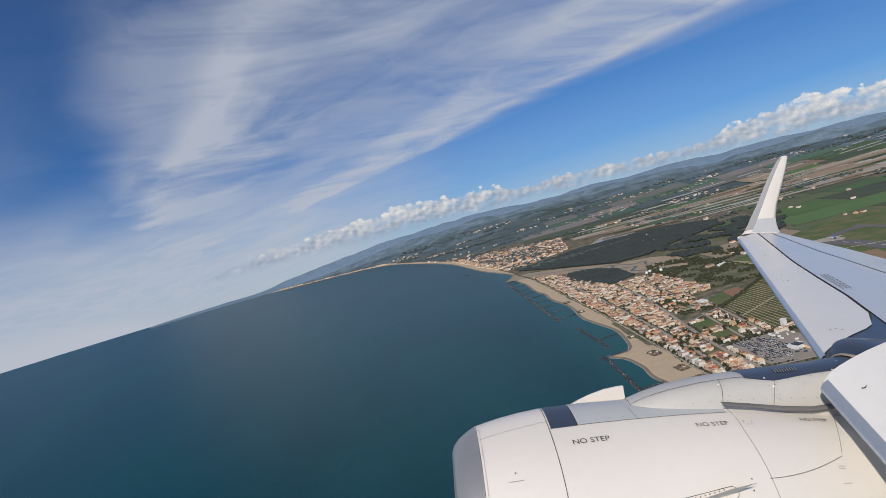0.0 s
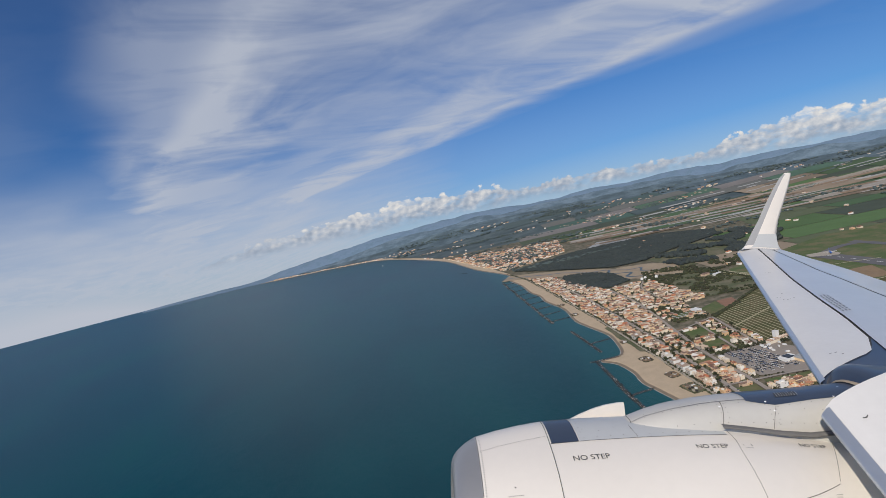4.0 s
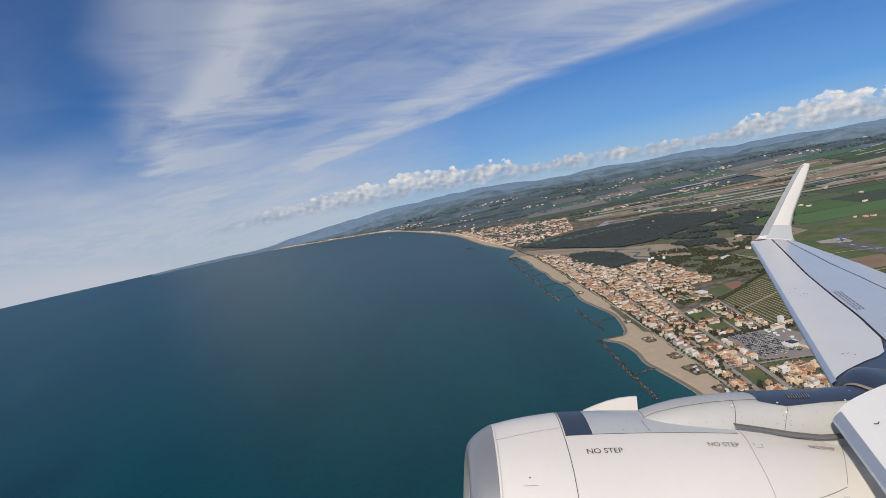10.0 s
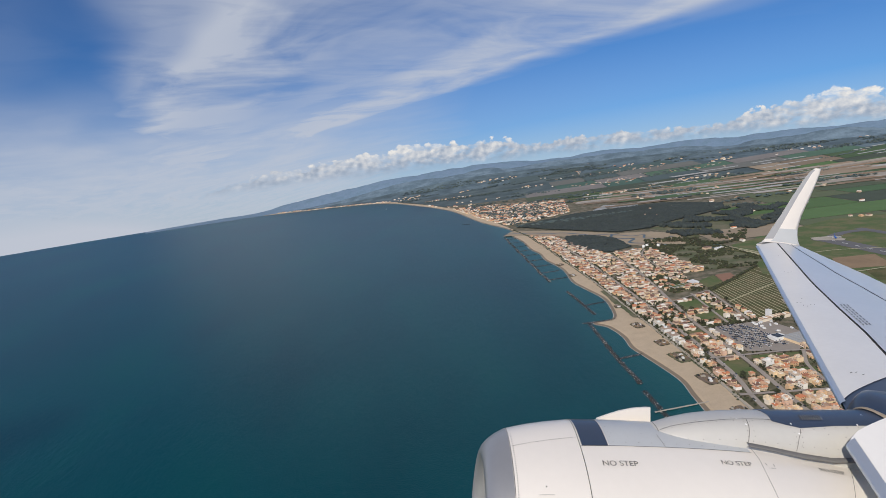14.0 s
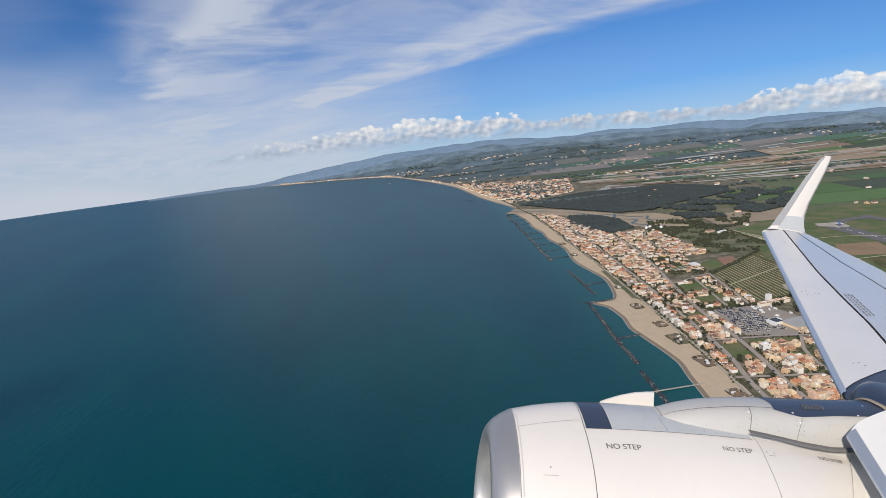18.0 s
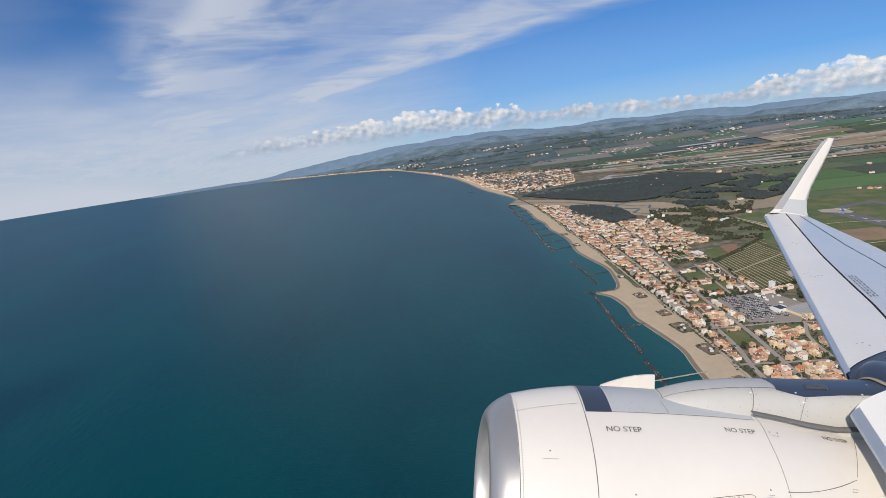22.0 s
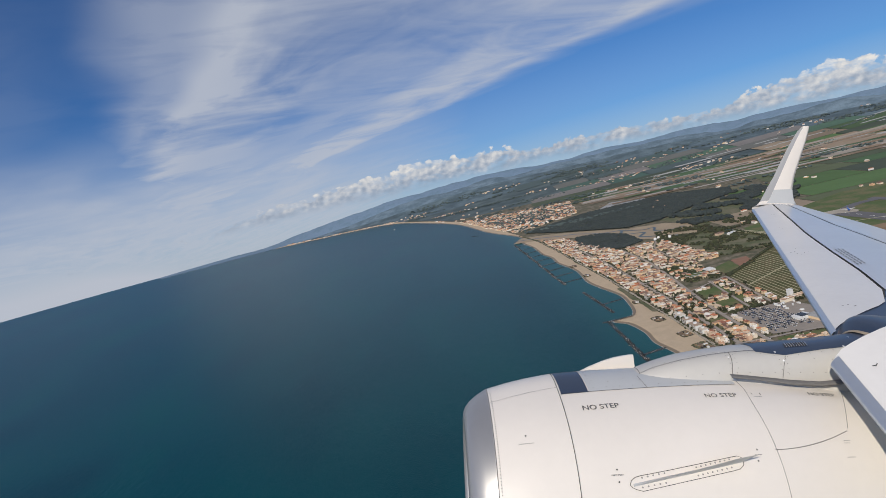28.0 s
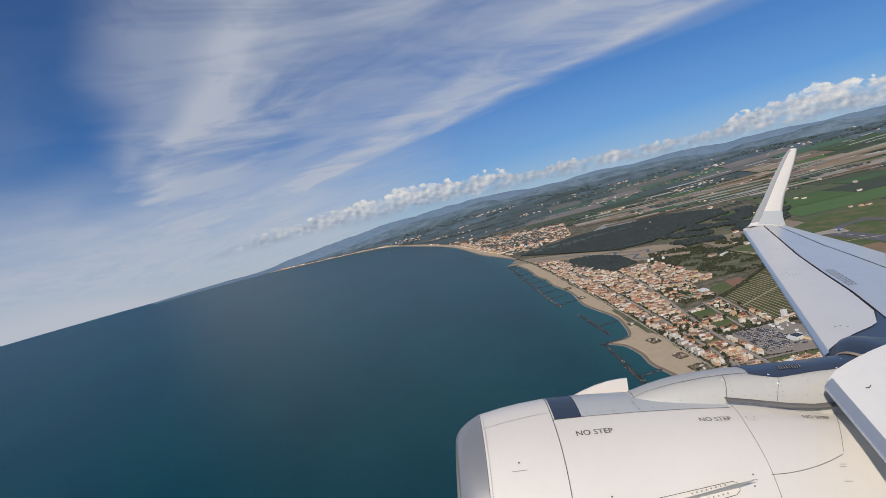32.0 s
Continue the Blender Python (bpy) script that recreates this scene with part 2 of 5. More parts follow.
def sea_material():
    m = bpy.data.materials.new("sea_water")
    m.use_nodes = True
    n = Nodes(m.node_tree)
    at = n.add("ShaderNodeNewGeometry").outputs["Position"]
    patches = n.noise(n.add("ShaderNodeMapping", Vector=at, Scale=(1, 0.45, 1)).outputs[0], 0.0035, 4.0, 0.55, 0.4)
    base = n.ramp(patches, [(0.30, (0.0005, 0.037, 0.052)), (0.55, (0.001, 0.054, 0.067)), (0.75, (0.0015, 0.066, 0.068))])
    east = n.add("ShaderNodeMapRange", interpolation_type="SMOOTHSTEP", Value=n.add("ShaderNodeSeparateXYZ", Vector=at).outputs[0])
    east.inputs["From Min"].default_value, east.inputs["From Max"].default_value = 150.0, 285.0
    base = n.mix(n.math("MULTIPLY", east.outputs[0], 0.8), base, (0.006, 0.088, 0.092))   # shallow water by the beach
    swell = n.noise(n.add("ShaderNodeMapping", Vector=at, Scale=(1, 0.35, 1), Rotation=(0, 0, 0.6)).outputs[0], 0.10, 5.0, 0.6)
    chop = n.noise(at, 0.45, 4.0, 0.6)
    b = n.add("ShaderNodeBump", Strength=0.55, Distance=1.2, Height=n.math("ADD", swell, n.math("MULTIPLY", chop, 0.5)))
    p = n.add("ShaderNodeBsdfPrincipled", Roughness=0.30, IOR=1.30)
    p.inputs["Specular IOR Level"].default_value = 0.38
    p.inputs["Specular Tint"].default_value = (0.38, 0.86, 1.0, 1.0)
    n.put(p.inputs["Base Color"], base), n.put(p.inputs["Normal"], b.outputs[0])
    n.put(n.add("ShaderNodeOutputMaterial").inputs["Surface"], p.outputs[0])
    return m


SEA = sea_material()
W = "World"
SOIL = material("scrubby_soil", (0.098, 0.096, 0.056), 0.95, vary=0.6, scale=0.04, second=(0.185, 0.158, 0.112, 1), coords=W)
SAND = material("beach_sand", (0.50, 0.395, 0.275), 0.95, vary=0.22, scale=0.05, coords=W, bump=0.2)
WETSAND = material("wet_sand", (0.21, 0.165, 0.115), 0.6, vary=0.2, scale=0.05, coords=W)
FOAM = material("surf_foam", (0.50, 0.52, 0.50), 0.6, vary=0.5, scale=0.2, coords=W)
CARPARK = material("worn_car_park_asphalt", (0.295, 0.26, 0.225), 0.9, vary=0.3, scale=0.04, coords=W)
ASPHALT = material("street_asphalt", (0.34, 0.30, 0.26), 0.9, vary=0.25, scale=0.05, coords=W)
RUNWAY = material("runway_asphalt", (0.13, 0.13, 0.135), 0.9, vary=0.2, scale=0.02, coords=W)
CONCRETE = material("pale_concrete", (0.40, 0.36, 0.30), 0.9, vary=0.25, scale=0.1, coords=W)
TURF = material("mown_turf", (0.086, 0.129, 0.040), 0.95, vary=0.4, scale=0.02, coords=W, second=(0.138, 0.132, 0.061, 1))
SCRUB = material("olive_scrub", (0.103, 0.120, 0.058), 0.95, vary=0.5, scale=0.02, coords=W, second=(0.155, 0.142, 0.090, 1))
CROP = material("crop_rows", (0.070, 0.080, 0.022), 0.95, vary=0.4, scale=0.03, coords=W, second=(0.11, 0.095, 0.040, 1))
TRACK = material("dirt_track", (0.42, 0.385, 0.25), 0.95, vary=0.3, scale=0.1, coords=W)
CLAY = material("clay_pitch", (0.27, 0.15, 0.10), 0.95, vary=0.2, scale=0.08, coords=W)
DRY = material("dry_earth", (0.25, 0.175, 0.105), 0.95, vary=0.35, scale=0.02, coords=W)
BOARDWALK = material("weathered_boards", (0.17, 0.13, 0.10), 0.9, vary=0.4, scale=0.3)
MUD = material("river_mud", (0.36, 0.285, 0.195), 0.85, vary=0.3, scale=0.02, coords=W)
POND = material("still_water", (0.035, 0.07, 0.075), 0.35, vary=0.1, scale=0.02, coords=W)
# dark pine green, lifted towards blue to imitate haze over the woods
PINE = material("hazed_pine_needles", (0.022, 0.038, 0.020), 0.95, vary=0.5, scale=0.012, coords=W, island=True,
                palette=[(0.034, 0.046, 0.046), (0.038, 0.052, 0.048), (0.045, 0.056, 0.050), (0.031, 0.042, 0.044)])
LEAF = material("garden_foliage", (0.05, 0.07, 0.03), 0.95, vary=0.4, scale=0.05, coords=W, island=True,
                palette=[(0.032, 0.040, 0.020), (0.043, 0.052, 0.023), (0.054, 0.062, 0.028), (0.041, 0.040, 0.023)])
# far trees: the blue-grey of distant haze is mixed into this palette
FARWOOD = material("hazed_foliage", (0.066, 0.094, 0.075), 0.95, vary=0.4, scale=0.008, coords=W, island=True,
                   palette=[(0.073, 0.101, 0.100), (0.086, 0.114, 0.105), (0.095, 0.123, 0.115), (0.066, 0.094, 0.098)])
BARK = material("tree_bark", (0.10, 0.07, 0.05), 0.95, vary=0.4, scale=3.0)
FIELDS = material("far_fields", (0.1, 0.1, 0.05), 0.95, vary=0.25, scale=0.012, coords=W, island=True,
                  palette=[(0.075, 0.140, 0.045), (0.060, 0.105, 0.045), (0.090, 0.165, 0.055), (0.21, 0.165, 0.115), (0.30, 0.24, 0.17), (0.075, 0.098, 0.055),
                           (0.105, 0.130, 0.065), (0.35, 0.31, 0.26), (0.065, 0.125, 0.052), (0.055, 0.075, 0.050), (0.145, 0.135, 0.09)])
# field greens of the far plain, with aerial haze painted in as blue
LUSH = material("hazed_green_fields", (0.084, 0.144, 0.068), 0.95, vary=0.3, scale=0.006, coords=W, island=True,
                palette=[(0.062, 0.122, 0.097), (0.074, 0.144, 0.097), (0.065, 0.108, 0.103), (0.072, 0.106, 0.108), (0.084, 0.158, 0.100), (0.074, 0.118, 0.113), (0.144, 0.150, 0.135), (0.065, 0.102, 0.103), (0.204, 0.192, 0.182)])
# same haze tint in the base colour of the rising ground
UPLAND = material("hazed_upland_green", (0.060, 0.092, 0.102), 0.95, vary=0.55, scale=0.008, coords=W, second=(0.088, 0.120, 0.124, 1))
PLOUGH = material("ploughed_strips", (0.3, 0.22, 0.15), 0.95, vary=0.2, scale=0.012, coords=W, island=True,
                  palette=[(0.30, 0.225, 0.155), (0.36, 0.31, 0.25), (0.22, 0.16, 0.105), (0.42, 0.39, 0.35), (0.27, 0.19, 0.12), (0.075, 0.125, 0.05)])
PALEROOF = material("greenhouse_film", (0.35, 0.355, 0.345), 0.5, vary=0.25, scale=0.03, coords=W)
# hills and foothills: the blue is air haze painted into the base colour
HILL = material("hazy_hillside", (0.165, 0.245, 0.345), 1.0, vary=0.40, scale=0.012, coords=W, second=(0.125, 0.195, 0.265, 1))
FOOTHILL = material("hazed_wooded_upland", (0.075, 0.115, 0.138), 0.95, vary=0.6, scale=0.010, coords=W, second=(0.105, 0.152, 0.178, 1))
WALLS = [(0.82, 0.77, 0.68), (0.70, 0.58, 0.44), (0.78, 0.69, 0.56), (0.68, 0.46, 0.27), (0.76, 0.58, 0.37), (0.84, 0.81, 0.75), (0.58, 0.43, 0.31), (0.80, 0.64, 0.42), (0.68, 0.46, 0.33)]
ROOFS = [(0.52, 0.195, 0.095), (0.54, 0.255, 0.140), (0.32, 0.135, 0.085), (0.56, 0.335, 0.205), (0.19, 0.105, 0.078), (0.46, 0.225, 0.130), (0.36, 0.235, 0.165), (0.58, 0.435, 0.315), (0.23, 0.15, 0.115)]
FLATS = [(0.52, 0.445, 0.36), (0.64, 0.57, 0.48), (0.38, 0.29, 0.22), (0.55, 0.43, 0.32), (0.78, 0.74, 0.68)]
WALL = material("house_stucco", WALLS[0], 0.9, vary=0.15, scale=0.3, palette=WALLS)
ROOF = material("terracotta_tiles", ROOFS[0], 0.9, vary=0.3, scale=0.5, palette=ROOFS)
FLAT = material("roof_terrace", FLATS[0], 0.9, vary=0.2, scale=0.3, palette=FLATS)
WALL_FAR = material("far_stucco", WALLS[0], 0.9, vary=0.1, scale=0.05, palette=WALLS + WALLS[:3], island=True, coords=W)
ROOF_FAR = material("far_tiles", ROOFS[0], 0.9, vary=0.2, scale=0.05, palette=ROOFS + FLATS + [ROOFS[4], ROOFS[8], ROOFS[6], FLATS[2]], island=True, coords=W)
DARKGLASS = material("window_glass", (0.03, 0.035, 0.04), 0.2, vary=0.1, scale=1.0)
REEF = material("dark_water_over_stone", (0.006, 0.030, 0.036), 0.3, vary=0.4, scale=0.08, coords=W)
ROCK = material("breakwater_rock", (0.075, 0.07, 0.065), 0.9, vary=0.5, scale=0.5, island=True, palette=[(0.028, 0.028, 0.03), (0.04, 0.04, 0.04), (0.03, 0.03, 0.03), (0.05, 0.05, 0.05), (0.035, 0.035, 0.035), (0.06, 0.06, 0.06), (0.03, 0.03, 0.03), (0.34, 0.34, 0.33)], coords=W)
CARPAINT = material("car_paint", (0.5, 0.5, 0.5), 0.35, vary=0.03, scale=1.0, coat=0.5,
                    palette=[(0.60, 0.60, 0.60), (0.35, 0.37, 0.40), (0.05, 0.07, 0.14), (0.03, 0.03, 0.035), (0.74, 0.74, 0.73), (0.10, 0.15, 0.25), (0.34, 0.37, 0.42), (0.70, 0.70, 0.68), (0.08, 0.08, 0.09), (0.55, 0.55, 0.56)])
TYRE = material("black_rubber", (0.02, 0.02, 0.02), 0.9, vary=0.1)
SHEET = material("white_sheet_roof", (0.74, 0.74, 0.72), 0.5, vary=0.1, scale=0.2)
GREYSHEET = material("grey_sheet_roof", (0.33, 0.33, 0.33), 0.6, vary=0.2, scale=0.2)
# the airliner
PAINT = material("white_aircraft_paint", (0.80, 0.752, 0.69), 0.36, vary=0.05, scale=1.6, coat=0.15)
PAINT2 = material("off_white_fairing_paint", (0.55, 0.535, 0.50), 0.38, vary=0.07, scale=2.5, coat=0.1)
GREYPAINT = material("grey_wing_paint", (0.61, 0.615, 0.62), 0.24, vary=0.06, scale=1.2, coat=0.15)
SLATPAINT = material("pale_slat_paint", (0.78, 0.765, 0.74), 0.36, vary=0.08, scale=1.5)
EDGEGREY = material("grey_erosion_paint", (0.36, 0.365, 0.37), 0.4, vary=0.08, scale=2.0)
GREYPANEL = material("pale_grey_panel_paint", (0.53, 0.545, 0.55), 0.36, vary=0.07, scale=2.0)
NAVY = material("navy_blue_paint", (0.032, 0.050, 0.090), 0.36, vary=0.12, scale=3.0, coat=0.2)
LIPMETAL = material("bare_lip_metal", (0.43, 0.425, 0.42), 0.40, metal=0.55, vary=0.06, scale=2.0)
EDGEMETAL = material("bare_leading_edge_metal", (0.55, 0.60, 0.66), 0.30, metal=0.6, vary=0.06, scale=2.0)
SEAM = material("dark_panel_seam", (0.075, 0.072, 0.07), 0.8, vary=0.2, scale=4.0)
SEAL = material("grey_rubber_seal", (0.16, 0.155, 0.15), 0.8, vary=0.3, scale=4.0)
SEALTAN = material("tan_rubber_seal", (0.36, 0.30, 0.23), 0.8, vary=0.3, scale=4.0)
INK = material("dark_stencil_ink", (0.075, 0.072, 0.072), 0.7, vary=0.2, scale=20.0)
STENCIL = material("faded_stencil_ink", (0.17, 0.18, 0.20), 0.6, vary=0.3, scale=20.0)
RIVET = material("rivet_heads", (0.28, 0.27, 0.26), 0.5, vary=0.1)
SHINY = material("bright_fastener", (0.85, 0.85, 0.84), 0.3, vary=0.02)


# ---- mesh helpers ----
def part(name, data, mat, parent=None, label=""):
    """Links a bmesh or (vertices, faces) as one mesh object under a thing or a part."""
    me = bpy.data.meshes.new(name)
    if isinstance(data, bmesh.types.BMesh):
        data.to_mesh(me)
        data.free()
    else:
        me.from_pydata([tuple(v) for v in data[0]], [], data[1])
    me.materials.append(mat)
    ob = new(name, me)
    if parent:
        ob.parent = parent
    if label:
        ob["label"] = label
    return ob


def smooth(ob, angle=None):
    for poly in ob.data.polygons:
        poly.use_smooth = True
    return ob


def grid(rows, closed=False):
    """(vertices, faces) of a sheet through rows of points of equal length."""
    n = len(rows[0])
    verts = [p for r in rows for p in r]
    faces = []
    for i in range(len(rows) - 1):
        for j in range(n if closed else n - 1):
            k = (j + 1) % n
            faces.append((i * n + j, i * n + k, (i + 1) * n + k, (i + 1) * n + j))
    return verts, faces


def box(bm, x0, x1, y0, y1, z0, z1, taper=1.0):
    cx, cy = (x0 + x1) / 2, (y0 + y1) / 2
    v = []
    for z, s in ((z0, 1.0), (z1, taper)):
        for x, y in ((x0, y0), (x1, y0), (x1, y1), (x0, y1)):
            v.append(bm.verts.new((cx + (x - cx) * s, cy + (y - cy) * s, z)))
    for f in ((3, 2, 1, 0), (4, 5, 6, 7), (0, 1, 5, 4), (1, 2, 6, 5), (2, 3, 7, 6), (3, 0, 4, 7)):
        bm.faces.new([v[i] for i in f])


def spline(points, steps=6):
    """Catmull-Rom through plan points."""
    p = [Vector(q) for q in points]
    p = [p[0] * 2 - p[1], *p, p[-1] * 2 - p[-2]]
    out = []
    for i in range(1, len(p) - 2):
        for k in range(steps):
            t = k / steps
            a, b, c, d = p[i - 1], p[i], p[i + 1], p[i + 2]
            out.append(0.5 * (2 * b + (c - a) * t + (2 * a - 5 * b + 4 * c - d) * t * t + (3 * b - a - 3 * c + d) * t ** 3))
    out.append(p[-2])
    return out


def ribbon(line, width, z):
    """A flat strip along a plan line."""
    a, b = [], []
    for i, q in enumerate(line):
        d = (line[min(i + 1, len(line) - 1)] - line[max(i - 1, 0)]).normalized()
        s = Vector((-d.y, d.x)) * width / 2
        a.append((q.x + s.x, q.y + s.y, z)), b.append((q.x - s.x, q.y - s.y, z))
    return grid([b, a])


def patch(corners, z, cut=0):
    """A flat ground patch with four corners."""
    return [(x, y, z) for x, y in corners], [tuple(range(len(corners)))]


def inside(x, y, poly):
    hit = False
    for i in range(len(poly)):
        (x0, y0), (x1, y1) = poly[i - 1], poly[i]
        if (y0 > y) != (y1 > y) and x < (x1 - x0) * (y - y0) / (y1 - y0) + x0:
            hit = not hit
    return hit


ICO = bmesh.new()
bmesh.ops.create_icosphere(ICO, subdivisions=1, radius=1.0)
ICO_V = np.array([v.co[:] for v in ICO.verts])
ICO_F = np.array([[v.index for v in f.verts] for f in ICO.faces])
ICO.free()
ICO2 = bmesh.new()
bmesh.ops.create_icosphere(ICO2, subdivisions=2, radius=1.0)
ICO2_V = np.array([v.co[:] for v in ICO2.verts])
ICO2_F = np.array([[v.index for v in f.verts] for f in ICO2.faces])
ICO2.free()
rng = np.random.default_rng(7)


def clumps(centres, radii, squash=0.8, rough=0.25, fine=False):
    """(vertices, faces) of many uneven lumps."""
    bv, bf = (ICO2_V, ICO2_F) if fine else (ICO_V, ICO_F)
    vs, fs = [], []
    for i, (c, r) in enumerate(zip(centres, radii)):
        v = bv * (1 + rng.uniform(-rough, rough, (len(bv), 1))) * np.array([r, r, r * squash]) + np.array(c)
        vs.append(v), fs.append(bf + i * len(bv))
    return np.concatenate(vs).tolist(), np.concatenate(fs).tolist()


# ---- sea, land, distance ----
ring = [(RIM * math.sin(a), RIM * math.cos(a)) for a in np.linspace(0, 2 * math.pi, 361)[:-1]]
sea = part("water", ([(0, 0, 0), *[(x, y, 0) for x, y in ring]], [(0, (i + 1) % 360 + 1, i + 1) for i in range(360)]), SEA)
tagged(sea, "calm teal sea with faint ripples and darker shoals", "sea", kind="structure")

COAST = [(90, -1500), (190, -300), (232, 250), (252, 470), (266, 610), (273, 669), (263, 755), (257, 800), (262, 850), (256, 905), (239, 938), (281, 952), (300, 1030), (304, 1090),
         (291, 1180), (285, 1250), (296, 1383), (282, 1516), (286, 1610), (276, 1697), (278, 1850), (266, 2000), (282, 2139), (196, 2489), (97, 3079), (-99, 3639), (-313, 4092), (-620, 4300), (-1217, 4390), (-1560, 4530)]
coast = spline(COAST, 8)
back = []
for i, q in enumerate(coast):
    d = (coast[min(i + 1, len(coast) - 1)] - coast[max(i - 1, 0)]).normalized()
    back.append(Vector((d.y, -d.x)))


def shore(off, z):
    return [(q.x + s.x * off, q.y + s.y * off, z) for q, s in zip(coast, back)]


def land_edge_x(y):
    """The seaward edge of the built land at this distance along the coast."""
    return float(np.interp(y, [-1500, 250, 590, 700, 990, 1220, 1460, 1700, 1930, 2500, 3100, 3650, 4100], [170, 290, 312, 318, 324, 327, 324, 322, 316, 240, 140, -60, -280]))


edge = [(x + 6, y) for x, y, _ in shore(6, 0)]
a0 = math.atan2(edge[-1][0], edge[-1][1])


def shore_bearing(r):
    """Bearing in degrees of the far shore at this distance, a little inland."""
    return 1.0 + float(np.interp(r, [3080, 3640, 4104, 4344, 4555, 4791], [1.8, -1.56, -4.37, -8.2, -15.5, -19]))


def ground_z(x, y):
    """The plain is flat near the sea and climbs gently inland to the foot of the hills."""
    r = math.hypot(x, y)
    f = min(1.0, max(0.0, (math.degrees(math.atan2(x, y)) - shore_bearing(r)) / 20))
    u = max(0.0, (r - 3300) / 1450)
    return f * f * (3 - 2 * f) * 118 * u ** 1.25


rim = [((RIM - 4) * math.sin(a), (RIM - 4) * math.cos(a)) for a in np.linspace(a0, radians(160), 120)]
bm = bmesh.new()
bm.faces.new([bm.verts.new((x, y, 1.2)) for x, y in [*edge, *rim]])
bmesh.ops.triangulate(bm, faces=bm.faces[:])
bmesh.ops.recalc_face_normals(bm, faces=bm.faces[:])
ground = part("ground", bm, SOIL)
if ground.data.polygons[0].normal.z < 0:
    ground.data.flip_normals()
tagged(ground, "flat coastal plain of scrub, soil and dry grass", "ground", kind="structure")
rows = []
for r in np.linspace(3310, 4796, 24):
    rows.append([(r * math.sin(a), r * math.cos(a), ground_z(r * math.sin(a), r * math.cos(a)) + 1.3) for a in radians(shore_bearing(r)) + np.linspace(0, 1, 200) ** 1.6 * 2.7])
tagged(part("rising_plain", grid(rows[:13]), UPLAND), "green farmland tinted with haze blue that climbs gently to the far hills", "ground", kind="structure")
tagged(part("rising_plain", grid(rows[12:]), FOOTHILL), "wooded upland at the foot of the hills, coloured blue-green with haze", "ground", kind="structure")
inner = [(land_edge_x(q.y) + 4 if q.y < 4000 else q.x + 60 * s.x, q.y if q.y < 4000 else q.y + 60 * s.y, 1.9) for q, s in zip(coast, back)]
tagged(part("beach", grid([shore(3, 0.25), shore(9, 1.3), inner]), SAND), "broad tan sand beach along the sea", "beach", kind="structure")
tagged(part("wet_sand", grid([shore(-3, -0.3), shore(4.5, 1.45)]), WETSAND), "dark wet sand at the waterline", "beach", kind="structure")
tagged(part("surf", grid([shore(-1.7, 0.15), shore(-1.0, 0.2)]), FOAM), "thin white line of surf foam along the beach", "surf", kind="structure")


def hills(name, back_off, a0, a1, base, rise, seed, label, mat):
    rows = [[], [], [], []]
    for a in np.linspace(radians(a0), radians(a1), 320):
        h = base + rise * (noise.fractal(Vector((a * 7, seed, 0)), 0.8, 2.1, 7) + 0.25)
        fade = min(1.0, max(0.0, (math.degrees(a) - a0) / 22))
        r = RIM - back_off
        for k, (dr, f) in enumerate(((-160, 0.0), (-110, 0.35), (-50, 0.75), (20, 1.0))):
            g = f + (0.16 * noise.noise(Vector((a * 40, k * 3.1, seed))) if 0 < f < 1 else 0)
            x, y = (r + dr) * math.sin(a), (r + dr) * math.cos(a)
            rows[k].append((x, y, max(0.6, h * g * fade + ground_z(x, y))))
    return tagged(smooth(part(name, grid(rows), mat)), label, "hills", kind="structure")


# nearer slopes get a darker blue, again with the haze coloured in
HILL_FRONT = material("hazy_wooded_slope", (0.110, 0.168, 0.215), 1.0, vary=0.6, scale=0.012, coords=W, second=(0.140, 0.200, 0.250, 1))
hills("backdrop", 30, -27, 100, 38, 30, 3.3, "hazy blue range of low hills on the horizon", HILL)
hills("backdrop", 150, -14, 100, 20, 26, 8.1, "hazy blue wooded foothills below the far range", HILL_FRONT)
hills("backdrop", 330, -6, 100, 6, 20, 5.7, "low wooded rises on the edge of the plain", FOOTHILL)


# ---- the airliner: engine, pylon, wing and winglet, in its own axes (x aft, y outboard, z up) ----
airliner = new("airliner")
airliner.matrix_world = AIRLINER
tagged(airliner, "white airliner wing and engine with navy blue markings", "aeroplane")
NY, NZ = 3.90, -2.10
PROFILE = [(0.225, 0.555), (0.23, 0.585), (0.245, 0.615), (0.275, 0.645), (0.33, 0.676), (0.40, 0.700), (0.56, 0.730), (0.70, 0.748), (0.876, 0.762), (1.15, 0.778), (1.50, 0.788), (1.80, 0.790), (2.10, 0.784),
           (2.30, 0.770), (2.55, 0.745), (2.80, 0.715), (3.10, 0.675), (3.40, 0.63)]


def radius(x):
    return float(np.interp(x, [p[0] for p in PROFILE], [p[1] for p in PROFILE]))


def nac(x, theta, lift=0.0):
    """A point on the nacelle; theta in degrees from its top towards the cabin."""
    swell = float(np.interp(x, [0.2, 0.26, 0.40, 0.876, 1.2, 1.5, 2.05, 2.8], [0.005, 0.020, 0.052, 0.080, 0.074, 0.068, 0.062, 0.0]))
    r = radius(x) + lift + swell * math.exp(-((theta + 16) / 21) ** 2)
    a = radians(theta)
    return (x, NY - r * math.sin(a), NZ + r * math.cos(a))


def band(x0, x1, t0, t1, lift=0.0, nx=8, nt=48):
    xs = sorted({x0, x1, *[p[0] for p in PROFILE if x0 < p[0] < x1]}) if nx == 0 else np.linspace(x0, x1, nx + 1)
    return grid([[nac(x, t, lift) for t in np.linspace(t0, t1, nt + 1)] for x in xs])


